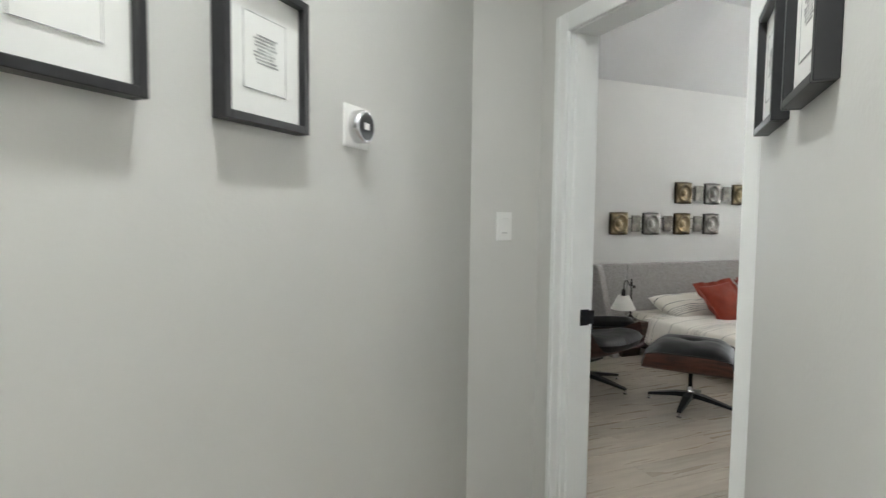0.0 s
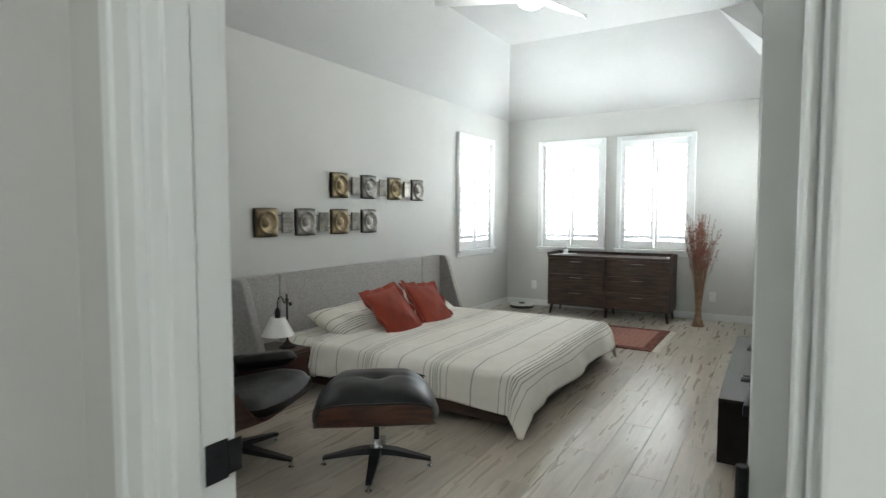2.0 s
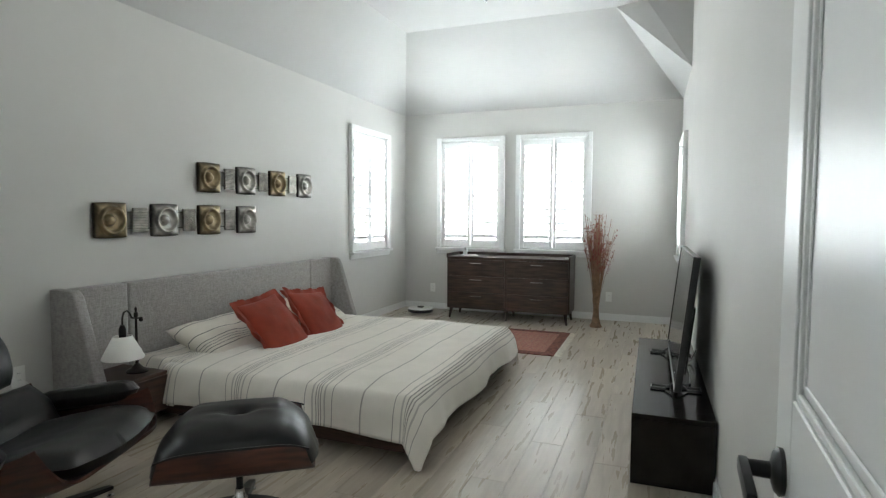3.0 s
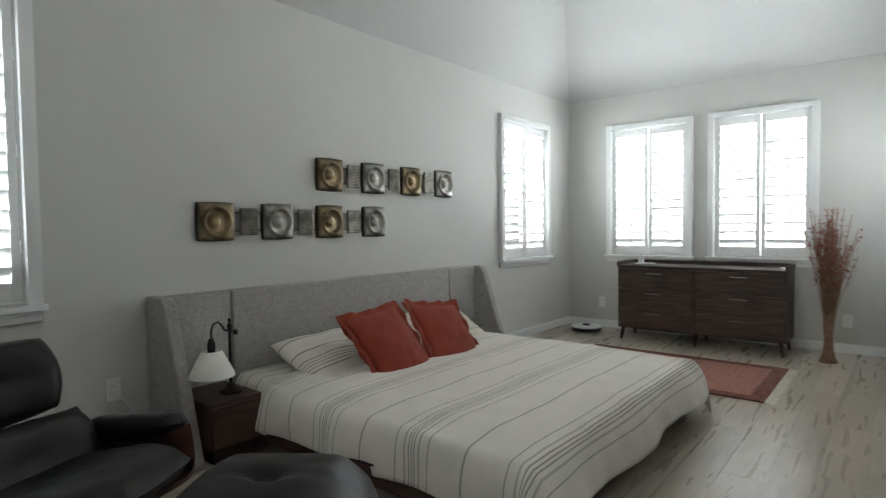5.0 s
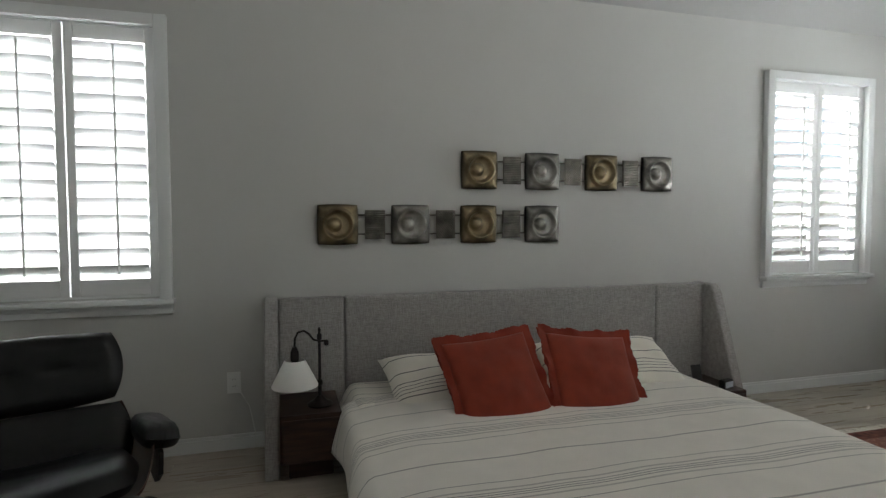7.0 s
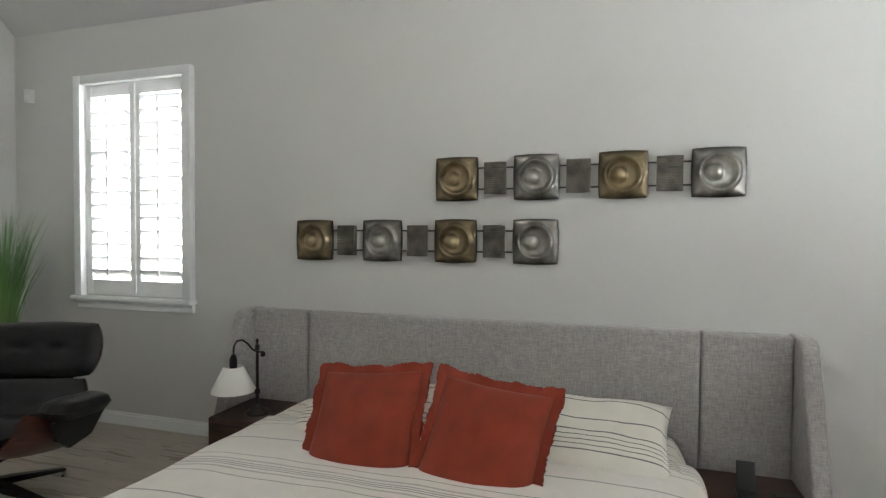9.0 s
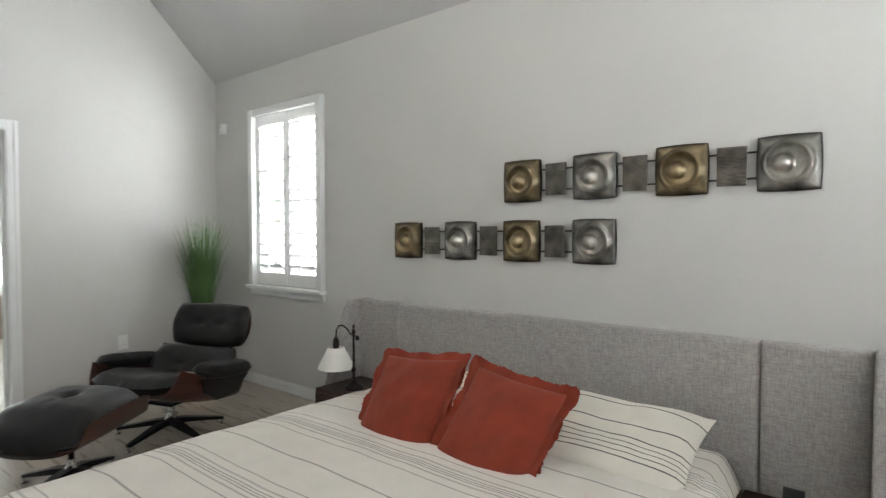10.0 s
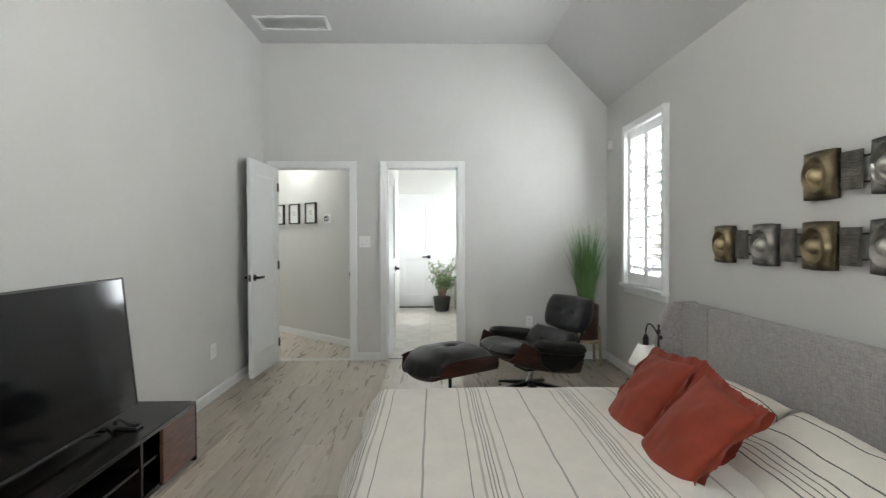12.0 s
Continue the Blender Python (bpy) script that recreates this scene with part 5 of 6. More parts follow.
# ---- rug ----
def rug():
    x0, x1, y0, y1 = 6.39, 7.46, 2.735, 4.38
    root = thing("rug", pose((x0 + x1) / 2, (y0 + y1) / 2, 0), "small red patterned wool rug with pale fringes", "rug")
    w, h = (x1 - x0) / 2, (y1 - y0) / 2
    part("field", boxm(-w + 0.1, w - 0.1, -h + 0.1, h - 0.1, 0.001, 0.0095), RUGWOOL, root)
    dark = material("dark_rug_border", (0.10, 0.028, 0.025), 0.95, vary=0.35, scale=30, fine=240, bump=0.4, color2=(0.24, 0.09, 0.06))
    for a in ((-w, -w + 0.1, -h, h), (w - 0.1, w, -h, h), (-w + 0.1, w - 0.1, -h, -h + 0.1), (-w + 0.1, w - 0.1, h - 0.1, h)):
        part("border", boxm(*a, 0.001, 0.009), dark, root, "darker red patterned border")
    rnd = random.Random(2)
    for sgn in (-1, 1):
        bm = bmesh.new()
        for k in range(230):
            xx = -w + 2 * w * (k + rnd.random()) / 230
            L = rnd.uniform(0.045, 0.07)
            dx = rnd.uniform(-0.012, 0.012)
            q = [bm.verts.new(p) for p in ((xx - 0.0032, sgn * h, 0.007), (xx + 0.0032, sgn * h, 0.007), (xx + dx + 0.0028, sgn * (h + L), 0.003), (xx + dx - 0.0028, sgn * (h + L), 0.003))]
            bm.faces.new(q)
        part("fringe", bm, CREAMLINEN, root, "cream fringe")
    return root


rug()

vac = thing("robot_vacuum", pose(8.10, 4.79, 0), "white and black robot vacuum on the floor by the dresser", "robot vacuum")
part("body", lathe(bmesh.new(), [(0.15, 0.008), (0.165, 0.012), (0.168, 0.045), (0.16, 0.055)], 40), BLACKPLASTIC, vac, smooth=True)
part("lid", lathe(bmesh.new(), [(0.166, 0.048), (0.160, 0.062), (0.05, 0.066), (0.045, 0.066)], 40), PLASTIC, vac, "white lid", smooth=True)
part("turret", lathe(bmesh.new(), [(0.045, 0.066), (0.045, 0.076), (0.038, 0.079)], 24), BLACKPLASTIC, vac, smooth=True)


# ---- television and console ----
def console():
    x0, x1, yf = 4.105, 5.88, 1.985
    ang = 0.6
    root = thing("tv_console", pose((x0 + x1) / 2, yf, 0, 0, 0, ang), "low espresso television console with open shelves and red-brown ends", "media console")
    w, d = (x1 - x0) / 2, 0.37
    part("top", boxm(-w, w, -d, 0.0, 0.318, 0.342, 0.003), CONSOLEBLACK, root)
    part("bottom", boxm(-w + 0.02, w - 0.02, -d, -0.012, 0.03, 0.05), CONSOLEBLACK, root)
    part("plinth", boxm(-w + 0.05, w - 0.05, -d + 0.03, -0.04, 0.0, 0.03), CONSOLEBLACK, root)
    part("back", boxm(-w + 0.02, w - 0.02, -d, -d + 0.012, 0.05, 0.318), CONSOLEBLACK, root)
    for a in (-w, w - 0.022):
        part("end_panel", boxm(a, a + 0.022, -d, 0.0, 0.0, 0.318, 0.002), CONSOLEBLACK, root, "black end panel")
    for a, b in ((-w + 0.022, -w + 0.41), (w - 0.41, w - 0.022)):
        part("door", boxm(a, b, -0.018, 0.0, 0.03, 0.317, 0.002), CONSOLEWOOD, root, "red-brown wood door")
    for a in (-w / 3, w / 3):
        part("divider", boxm(a - 0.01, a + 0.01, -d + 0.012, -0.015, 0.05, 0.318), CONSOLEBLACK, root)
    part("shelf", boxm(-w + 0.022, w - 0.022, -d + 0.012, -0.02, 0.185, 0.20), CONSOLEBLACK, root)
    return root


console()


def television():
    root = thing("television", pose(4.985, 1.79, 0.342, 0, 0, 0.6), "large black flat-screen television leaning slightly on the console", "television")
    W, H = 0.615, 0.695
    lean = pose(0, 0, 0.045, 6.0)
    part("cabinet", boxm(-W, W, -0.035, -0.006, 0, H, 0.005, seg=2), BLACKPLASTIC, root, at=lean)
    part("back_bulge", boxm(-W * 0.7, W * 0.7, -0.062, -0.035, 0.05, H * 0.6, 0.01, seg=2), BLACKPLASTIC, root, at=lean)
    part("screen", boxm(-W + 0.010, W - 0.010, -0.007, -0.0035, 0.016, H - 0.010), GLASSBLACK, root, "glossy black screen", at=lean)
    for a in ((-W, -W + 0.009, 0, H), (W - 0.009, W, 0, H), (-W, W, H - 0.009, H), (-W, W, 0, 0.015)):
        part("bezel", boxm(a[0], a[1], -0.008, 0.0, a[2], a[3], 0.001), BLACKPLASTIC, root, at=lean)
    part("logo", boxm(-0.025, 0.025, 0.0, 0.0012, 0.005, 0.011), CHROME, root, "small silver badge", at=lean)
    for sx in (-0.43, 0.43):
        bm = bmesh.new()
        box(bm, sx - 0.012, sx + 0.012, -0.03, -0.006, 0.012, 0.10, 0.003)
        foot = part("foot", bm, BLACKPLASTIC, root, "black splayed foot")
        for s in (-1, 1):
            b2 = bmesh.new()
            sweep(b2, [(sx, -0.018, 0.05), (sx - 0.01, s * 0.06 - 0.018, 0.008), (sx - 0.01, s * 0.125 - 0.018, 0.008), (sx + 0.05, s * 0.125 - 0.018, 0.008), (sx + 0.04, s * 0.03 - 0.018, 0.008)], 0.007, 6)
            part("foot_bar", b2, BLACKPLASTIC, foot)
    return root


television()
cab = part("power_cable", sweep(bmesh.new(), [(4.62, 1.73, 0.36), (4.70, 1.69, 0.35), (4.90, 1.68, 0.349), (5.15, 1.69, 0.349), (5.22, 1.66, 0.36), (5.24, tv_y(5.24) + 0.02, 0.42)], 0.004, 6), BLACKPLASTIC, smooth=True)
tagged(cab, "thin black power cable behind the television", "cable")


# ---- plants ----
def grass_plant(x, y):
    root = thing("potted_grass", pose(x, y, 0), "tall artificial grass plant in a dark red-brown pot on a pale wooden stand", "plant")
    for k in range(4):
        a = math.pi / 4 + k * math.pi / 2
        part("stand_leg", tube(bmesh.new(), (0.16 * math.cos(a), 0.16 * math.sin(a), 0), (0.14 * math.cos(a), 0.14 * math.sin(a), 0.40), 0.013, 0.015, 10), PALEWOOD, root, "pale wooden leg", smooth=True)
    part("stand_ring", lathe(bmesh.new(), [(0.11, 0.235), (0.145, 0.235), (0.145, 0.26), (0.11, 0.26)], 28), PALEWOOD, root, smooth=True)
    part("pot", lathe(bmesh.new(), [(0.10, 0.26), (0.117, 0.27), (0.125, 0.60), (0.122, 0.61), (0.112, 0.605), (0.105, 0.56)], 28), DARKPOT, root, "dark red-brown pot", smooth=True)
    rnd = random.Random(9)
    bm = bmesh.new()
    for k in range(420):
        a = rnd.uniform(0, 2 * math.pi)
        r0 = rnd.uniform(0, 0.075)
        h = rnd.uniform(0.44, 0.90)
        sp = rnd.uniform(0.03, 0.26) * (0.5 + 0.5 * h / 0.90)
        w = rnd.uniform(0.003, 0.0065)
        droop = rnd.uniform(0, 0.10) if rnd.random() < 0.5 else 0
        prev = None
        tw = a + rnd.uniform(0.8, 2.2)
        for s in range(6):
            t = s / 5
            rr = r0 + sp * t ** 1.7
            z = 0.56 + h * t - droop * t ** 4
            ww = w * (1 - 0.92 * t ** 1.5)
            c = Vector((rr * math.cos(a), rr * math.sin(a), z))
            o = Vector((math.cos(tw), math.sin(tw), 0)) * ww
            cur = (bm.verts.new(c - o), bm.verts.new(c + o))
            if prev:
                bm.faces.new((prev[0], prev[1], cur[1], cur[0]))
            prev = cur
    part("foliage", bm, FOLIAGE, root, "long green blades")
    return root


grass_plant(1.77, 4.89)


def bushy_plant(x, y):
    root = thing("potted_palm", pose(x, y, 0), "small leafy palm in a dark pot by the bathtub", "plant")
    part("pot", lathe(bmesh.new(), [(0.09, 0), (0.125, 0.02), (0.15, 0.22), (0.155, 0.26), (0.14, 0.26), (0.13, 0.22)], 24), TERRACOTTA, root, "dark pot", smooth=True)
    rnd = random.Random(12)
    st, lf = bmesh.new(), bmesh.new()
    for k in range(34):
        a = rnd.uniform(0, 2 * math.pi)
        h, sp = rnd.uniform(0.35, 0.85), rnd.uniform(0.08, 0.32)
        pts = [Vector((0.05 * math.cos(a) * (1 - t) + sp * t ** 1.6 * math.cos(a), 0.05 * math.sin(a) * (1 - t) + sp * t ** 1.6 * math.sin(a), 0.22 + h * t - 0.08 * t ** 3)) for t in (0, 0.35, 0.7, 1)]
        sweep(st, pts, 0.004, 4)
        for m in range(16):
            t = rnd.uniform(0.4, 1)
            i = min(2, int(t * 3))
            c = pts[i].lerp(pts[i + 1], t * 3 - i)
            d = Vector((rnd.gauss(0, 1), rnd.gauss(0, 1), rnd.gauss(0.1, 0.5))).normalized()
            sd = d.cross(Vector((0, 0, 1))).normalized() * 0.011
            L = rnd.uniform(0.06, 0.12)
            q = [lf.verts.new(p) for p in (c, c + d * L * 0.4 + sd, c + d * L + Vector((0, 0, -0.02)), c + d * L * 0.4 - sd)]
            lf.faces.new(q)
    part("stem_bundle", st, STRAW, root)
    part("foliage", lf, FOLIAGE, root, "narrow green leaves")
    return root


bushy_plant(-2.40, 3.50)


# ---- ceiling fan ----
def ceiling_fan(x, y):
    zb = 2.845
    root = thing("ceiling_fan", pose(x, y, 0), "white three-blade ceiling fan with its light switched on", "ceiling fan")
    part("canopy", lathe(bmesh.new(), [(0.07, Z_TOP), (0.068, Z_TOP - 0.03), (0.03, Z_TOP - 0.06), (0.014, Z_TOP - 0.065)], 24), TRIM, root, smooth=True)
    part("downrod", tube(bmesh.new(), (0, 0, Z_TOP - 0.06), (0, 0, zb + 0.09), 0.012, n=12), TRIM, root, smooth=True)
    part("motor", lathe(bmesh.new(), [(0.03, zb + 0.10), (0.10, zb + 0.07), (0.12, zb + 0.02), (0.11, zb - 0.03), (0.09, zb - 0.04)], 28), TRIM, root, smooth=True)
    part("light", lathe(bmesh.new(), [(0.088, zb - 0.04), (0.09, zb - 0.055), (0.06, zb - 0.075), (0.01, zb - 0.08)], 24), emitter("fan_light_glow", (1.0, 0.97, 0.92), 12.0), root, "glowing round light", smooth=True)
    for k in range(3):
        a = math.radians(-18 + 120 * k)
        bm = bmesh.new()
        prev = None
        for s in range(13):
            t = s / 12
            r = 0.08 + 0.64 * t
            w = 0.05 + 0.03 * math.sin(math.pi * min(1, t * 1.1)) - (0.05 * max(0, t - 0.85) / 0.15)
            sw = 0.05 * math.sin(t * 2.2)
            cur = []
            for u, dz in ((-1, 0.004), (1, 0.004), (1, -0.004), (-1, -0.004)):
                cur.append(bm.verts.new((r, sw + u * w, zb + 0.01 + dz + u * 0.018 + 0.02 * t)))
            if prev:
                for i in range(4):
                    bm.faces.new((prev[i], prev[(i + 1) % 4], cur[(i + 1) % 4], cur[i]))
            else:
                bm.faces.new(cur[::-1])
            prev = cur
        bm.faces.new(prev)
        part("blade", bm, TRIM, root, "white curved blade", smooth=True, at=pose(0, 0, 0, 0, 0, math.degrees(a)))
    lamp = new("fan_lamp", bpy.data.lights.new("fan_lamp", "POINT"))
    lamp.data.energy, lamp.data.shadow_soft_size, lamp.data.color = 14.0, 0.08, (1.0, 0.95, 0.88)
    lamp.matrix_world = pose(x, y, zb - 0.18)
    return root


ceiling_fan(4.72, 3.29)


# ---- vents, switches, outlets, sensor ----
def ceiling_vent():
    root = thing("ceiling_vent", pose(2.06, 2.045, Z_TOP), "white slatted ceiling air vent", "vent")
    for a in ((-0.17, 0.17, -0.335, -0.30), (-0.17, 0.17, 0.30, 0.335), (-0.17, -0.135, -0.30, 0.30), (0.135, 0.17, -0.30, 0.30)):
        part("frame", boxm(*a, -0.012, 0.0, 0.003), TRIM, root)
    part("backing", boxm(-0.135, 0.135, -0.30, 0.30, -0.002, -0.0005), PLASTIC, root)
    for k in range(11):
        part("slat", boxm(-0.010, 0.010, -0.30, 0.30, -0.0008, 0.0008), TRIM, root, at=pose(-0.122 + 0.0244 * k, 0, -0.007, 0, 20, 0))
    return root


ceiling_vent()


def wall_plate(name, m, gangs, label, category, outlet=False, group=""):
    """A cover plate on the wall; local x along it, y into it."""
    root = thing(name, m, label, category, group)
    w = 0.036 + 0.023 * (gangs - 1)
    part("plate", boxm(-w, w, -0.006, 0.0, -0.059, 0.059, 0.003, seg=2), PLASTIC, root)
    for g in range(gangs):
        x = (g - (gangs - 1) / 2) * 0.046
        if outlet:
            part("receptacle", boxm(x - 0.016, x + 0.016, -0.0085, -0.006, -0.034, 0.034, 0.002), PLASTIC, root)
            for z in (-0.019, 0.019):
                for dx in (-0.006, 0.006):
                    part("slot", boxm(x + dx - 0.001, x + dx + 0.001, -0.0088, -0.0084, z - 0.004, z + 0.004), BLACKPLASTIC, root)
        else:
            part("rocker", boxm(x - 0.016, x + 0.016, -0.010, -0.006, -0.034, 0.034, 0.002), PLASTIC, root, at=pose(0, 0, 0, 2.5))
            part("dimmer_slot", boxm(x - 0.013, x + 0.013, -0.0112, -0.0096, -0.028, -0.0262), BLACKPLASTIC, root)
    return root


wall_plate("light_switch", pose(X_DOOR, 2.636, 1.245, 0, 0, 90), 2, "white double light switch between the doorways", "light switch")
wall_plate("light_switch", pose(1.212, 2.68, 1.263, 0, 0, 0), 1, "white single light switch in the hallway", "light switch")
wall_plate("outlet", pose(3.35, Y_BED, 0.37, 0, 0, 0), 1, "white wall outlet beside the headboard", "outlet", True)
wall_plate("outlet", pose(X_FAR, 4.76, 0.29, 0, 0, -90), 1, "white wall outlet beside the dresser", "outlet", True)
wall_plate("outlet", pose(X_FAR, 2.42, 0.29, 0, 0, -90), 1, "white wall outlet behind the dried flowers", "outlet", True)
wall_plate("outlet", pose(2.88, tv_y(2.88), 0.385, 0, 0, 180 + TV_TURN), 2, "white double wall outlet on the television wall", "outlet", True)
wall_plate("outlet", pose(X_DOOR, 4.36, 0.40, 0, 0, 90), 1, "white wall outlet behind the lounge chair", "outlet", True)
sens = thing("motion_sensor", pose(1.67, Y_BED - 0.022, 2.22), "small white motion sensor in the corner", "sensor")
part("body", boxm(-0.028, 0.028, -0.02, 0.02, -0.045, 0.045, 0.008, seg=3), PLASTIC, sens, smooth=True)
part("lens", boxm(-0.018, 0.018, -0.026, -0.019, -0.03, 0.01, 0.005, seg=2), SHADE, sens, smooth=True)
cord = part("lamp_cord", sweep(bmesh.new(), [(3.36, Y_BED - 0.012, 0.36), (3.38, Y_BED - 0.03, 0.33), (3.43, Y_BED - 0.03, 0.24), (3.455, Y_BED - 0.02, 0.10), (3.46, Y_BED - 0.022, 0.006)], 0.003, 6), PLASTIC, smooth=True)
tagged(cord, "thin white lamp cord hanging from the outlet", "cable")


# ---- hallway prints and thermostat ----
def print_frame(name, w, h, m, label, seed, group):
    """Local x along the wall, z up, the picture facing -y."""
    root = thing(name, m, label, "picture frame", group)
    b, d = 0.016, 0.032
    for a in ((-w / 2, -w / 2 + b, -h / 2, h / 2), (w / 2 - b, w / 2, -h / 2, h / 2), (-w / 2 + b, w / 2 - b, -h / 2, -h / 2 + b), (-w / 2 + b, w / 2 - b, h / 2 - b, h / 2)):
        part("frame_bar", boxm(a[0], a[1], -d, 0.0, a[2], a[3], 0.0015), PICGLASSFRAME, root)
    part("mat", boxm(-w / 2 + b, w / 2 - b, -0.016, -0.008, -h / 2 + b, h / 2 - b), PAPER, root, "white mat")
    pw, ph = w * 0.50, h * 0.52
    part("sheet", boxm(-pw / 2, pw / 2, -0.0175, -0.016, -ph / 2, ph / 2), PAPER, root, "printed sheet")
    rnd = random.Random(seed)
    for s, e in ((-pw / 2, -pw / 2 + 0.0012), (pw / 2 - 0.0012, pw / 2)):
        part("rule", boxm(s, e, -0.0182, -0.0174, -ph / 2, ph / 2), INK, root)
    for zz in (-ph / 2, ph / 2 - 0.0012):
        part("rule", boxm(-pw / 2, pw / 2, -0.0182, -0.0174, zz, zz + 0.0012), INK, root)
    n = 9
    for k in range(n):
        z = ph * 0.22 - k * ph * 0.045
        part("text_line", boxm(-pw * rnd.uniform(0.16, 0.3), pw * rnd.uniform(0.16, 0.3), -0.0184, -0.0174, z, z + ph * 0.022), INK, root)
    return root


def along(p, q, s):
    d = Vector((q[0] - p[0], q[1] - p[1])).normalized()
    return p[0] + d.x * s, p[1] + d.y * s


aL = math.degrees(math.atan2(HA[1] - HB[1], HA[0] - HB[0]))
for s, k in ((1.245, 1), (1.635, 2), (2.015, 3)):
    px, py = along(HA, HB, s)
    print_frame("framed_print", 0.240, 0.268, pose(px, py, 1.606, 0, 0, aL), "small black-framed engraving with a wide white mat", k, "hallway prints")
aR = math.degrees(math.atan2(RB[1] - RA[1], RB[0] - RA[0]))
for s, k in ((0.265, 4), (0.605, 5)):
    px, py = along(RA, RB, s)
    print_frame("framed_print", 0.238, 0.268, pose(px, py, 1.632, 0, 0, aR), "small black-framed engraving with a wide white mat", k, "hallway prints opposite")


def thermostat():
    px, py = along(HA, HB, 0.89)
    root = thing("thermostat", pose(px, py, 1.525, 0, 0, aL), "round thermostat with a silver rim on a white plate", "thermostat")
    part("plate", boxm(-0.056, 0.056, -0.006, 0.0, -0.052, 0.052, 0.003, seg=2), PLASTIC, root, "white square plate")
    part("ring", lathe(bmesh.new(), [(0.041, 0.006), (0.041, 0.030), (0.038, 0.034), (0.034, 0.034)], 36), CHROME, root, "polished ring", smooth=True, at=pose(0, 0, 0, 90))
    part("display", lathe(bmesh.new(), [(0.034, 0.030), (0.034, 0.0345)], 36), GLASSBLACK, root, "dark glass face", at=pose(0, 0, 0, 90))
    part("readout", boxm(-0.012, 0.012, -0.0358, -0.0346, -0.008, 0.008), PLASTIC, root, "pale readout")
    return root


thermostat()

# ---- bathroom ----
tub = thing("bathtub_deck", pose(-2.3, 4.2, 0), "beige tiled deck around a white soaking tub", "bathtub")
part("apron", boxm(-0.7, 0.20, -0.45, -0.40, 0.0, 0.50), BATHTILE, tub, "beige stone tile apron")
part("apron", boxm(0.15, 0.20, -0.40, 0.55, 0.0, 0.50), BATHTILE, tub, "beige stone tile apron")
for z in range(2):
    for k in range(2):
        part("tile", boxm(-0.69 + 0.445 * k, -0.25 + 0.445 * k, -0.458, -0.449, 0.004 + 0.248 * z, 0.248 + 0.248 * z, 0.001), BATHTILE, tub)
        part("tile", boxm(0.199, 0.208, -0.45 + 0.5 * k, 0.045 + 0.5 * k, 0.004 + 0.248 * z, 0.248 + 0.248 * z, 0.001), BATHTILE, tub)
for a in ((-0.7, 0.22, -0.47, -0.30), (-0.7, 0.22, 0.42, 0.55), (-0.7, -0.58, -0.30, 0.42), (0.06, 0.22, -0.30, 0.42)):
    part("deck", boxm(*a, 0.50, 0.53, 0.004), BATHTILE, tub)
part("basin", boxm(-0.58, 0.06, -0.30, 0.42, 0.12, 0.14), SHADE, tub, "white basin")
for a in ((-0.60, 0.08, -0.32, -0.29), (-0.60, 0.08, 0.41, 0.44), (-0.60, -0.57, -0.29, 0.41), (0.05, 0.08, -0.29, 0.41)):
    part("rim", boxm(*a, 0.12, 0.55, 0.01, seg=2), SHADE, tub)
dc = thing("door_frame_3", pose(-3.0, 3.02, 0), "white casing round the bathroom's far door", "door frame", kind="structure")
for a in ((-0.40, -0.325, 0, 2.10), (0.325, 0.40, 0, 2.10), (-0.325, 0.325, 2.02, 2.10)):
    part("casing", boxm(0.0, 0.02, a[0], a[1], a[2], a[3], 0.004), TRIM, dc)


# ---- floors, piece by piece ----
FLOOR = thing("floor", pose(0, 0, 0), "weathered grey-beige oak plank floor running the length of the rooms", "floor", kind="structure")
PLANK_MESHES = {}


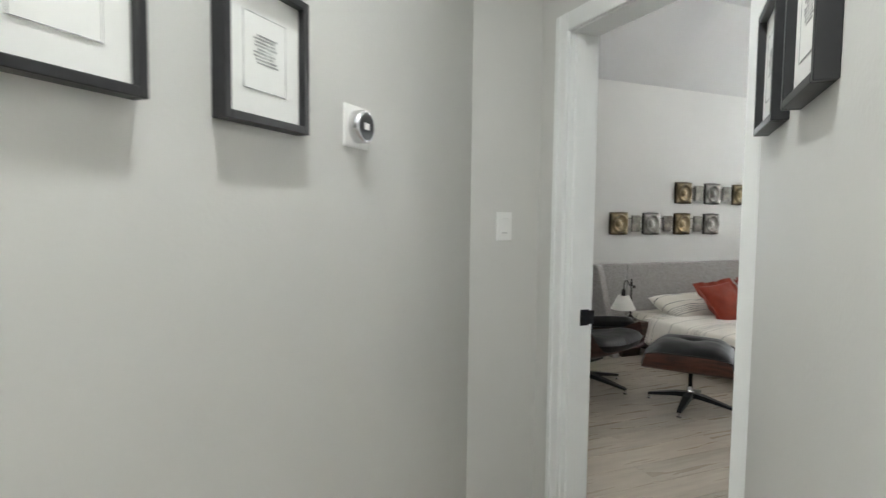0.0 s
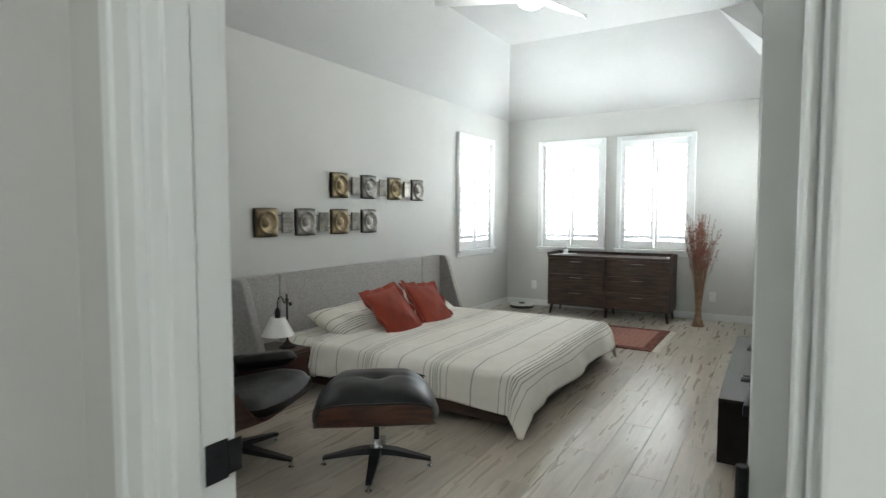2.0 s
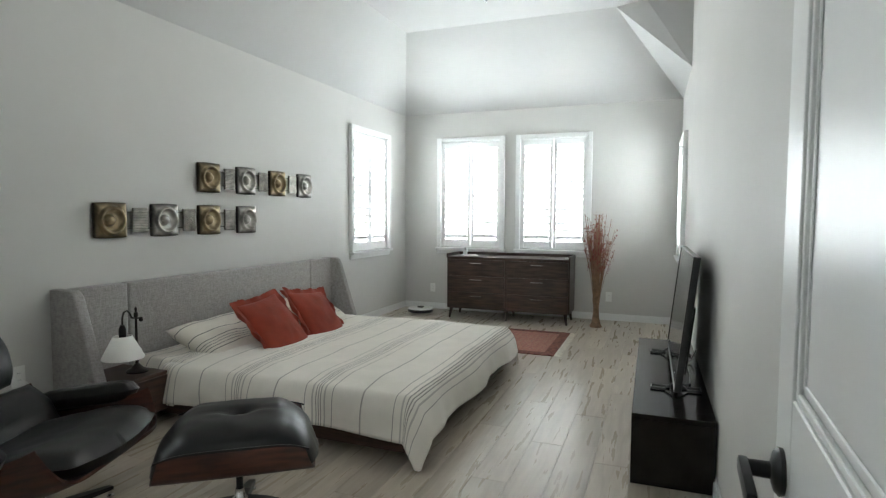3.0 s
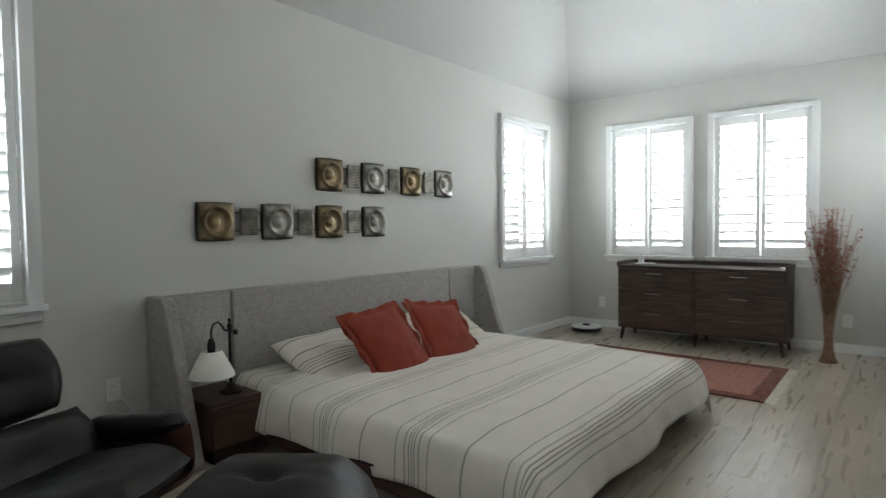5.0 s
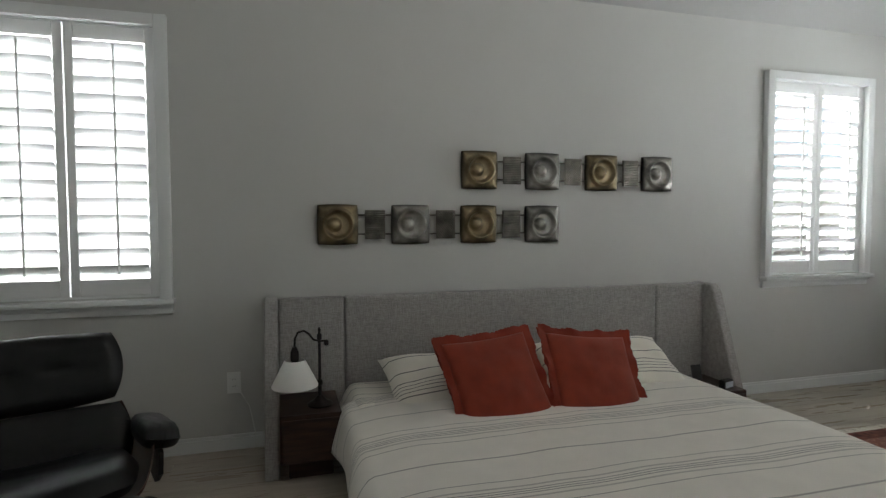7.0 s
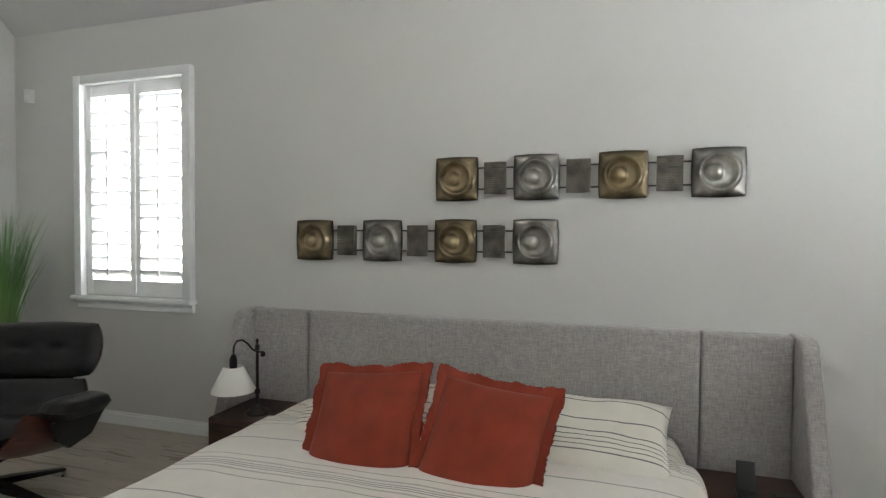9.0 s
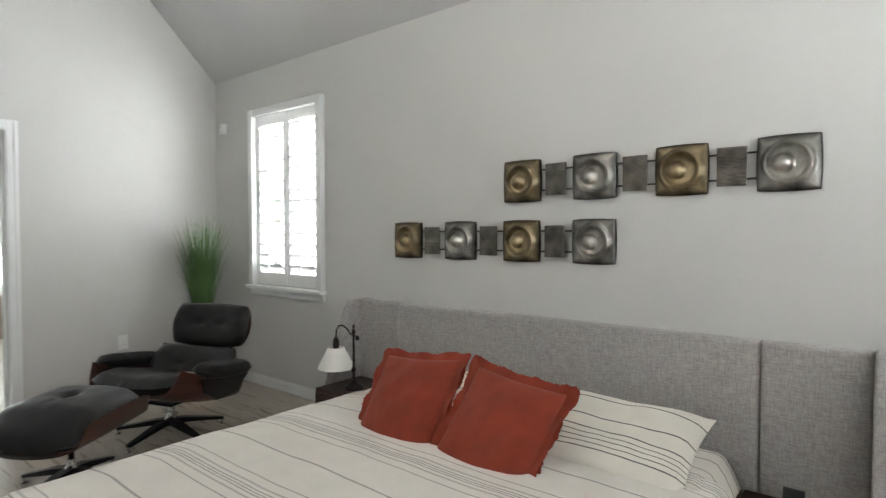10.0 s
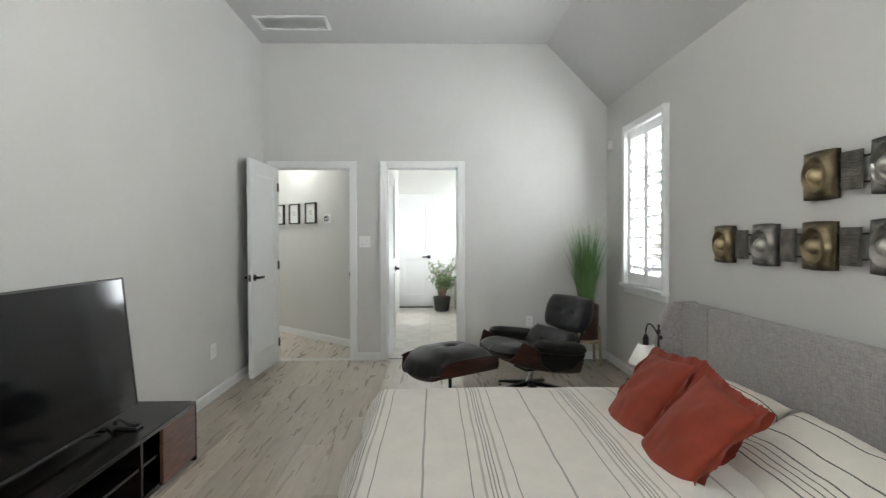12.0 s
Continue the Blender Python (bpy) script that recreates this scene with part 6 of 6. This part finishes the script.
def plank(x0, x1, y0, y1):
    L, W = round(x1 - x0, 3), round(y1 - y0, 3)
    if (L, W) not in PLANK_MESHES:
        bm = boxm(-L / 2, L / 2, -W / 2, W / 2, -0.010, 0.0)
        top = [f for f in bm.faces if f.calc_center_median().z > -0.001]
        bmesh.ops.inset_region(bm, faces=top, thickness=0.0022, depth=0)
        for v in bm.verts:
            if v.co.z > -0.001 and (abs(abs(v.co.x) - L / 2) < 1e-4 or abs(abs(v.co.y) - W / 2) < 1e-4):
                v.co.z -= 0.0014
        PLANK_MESHES[(L, W)] = mesh_of("plank", bm, PLANK)
    ob = new("plank", PLANK_MESHES[(L, W)])
    ob.parent = FLOOR
    ob.matrix_basis = pose((x0 + x1) / 2, (y0 + y1) / 2, 0)


rng = random.Random(7)
PW, PL = 0.181, 1.22
row, y = 0, -2.0
while y < Y_BED:
    y1 = y + PW - 0.0016
    start, stop = (1.44, 8.47)
    shift = (row * 0.437) % 1.0 * PL
    # the hall lies before the door wall, the bedroom behind it
    x = -2.3 - shift
    while x < stop:
        a, b = x, x + PL - 0.0016
        keep = b > start and y1 > 1.35
        if not keep:
            mx, my = (a + b) / 2, (y + y1) / 2
            keep = y1 < 2.86 and a < 1.5
            a = max(a, y - 1.86)
            b = min(b, y1 + 0.2) if b < 1.44 else b
        if b > start and y1 > 2.86 and a < 1.46:
            a = 1.455
        if b > start and y1 > 1.35 and a < 1.44 and y1 < 2.86:
            a = max(a, y - 1.86)
        if keep and b - a > 0.05 and not (y1 > 2.86 and b < 1.46):
            plank(round(a, 3), round(min(b, stop), 3), y, y1)
        x += PL
    y += PW
    row += 1

BATHFLOOR = thing("floor_bath", pose(0, 0, 0), "pale stone tile bathroom floor", "floor", kind="structure")
tile_bm = boxm(-0.2985, 0.2985, -0.2985, 0.2985, -0.01, 0.0, 0.0015)
tile_me = mesh_of("tile", tile_bm, TILE)
for i in range(8):
    for j in range(4):
        ob = new("tile", tile_me)
        ob.parent = BATHFLOOR
        ob.matrix_basis = pose(1.155 - 0.3 - 0.6 * i + 0.285, 2.70 + 0.3 + 0.6 * j, -0.001)
# the shaded gap under the far door, laid in as a black strip
structure("door_gap_shade", boxm(-2.995, -2.95, 2.70, 3.34, -0.002, 0.018, 0.002), BLACKMETAL, "dark strip standing in for the shaded gap under the closed bathroom door", "threshold")
structure("threshold", boxm(1.435, 1.458, 2.87, 3.605, -0.005, 0.004, 0.002), BLACKMETAL, "dark threshold strip in the bathroom doorway", "threshold")
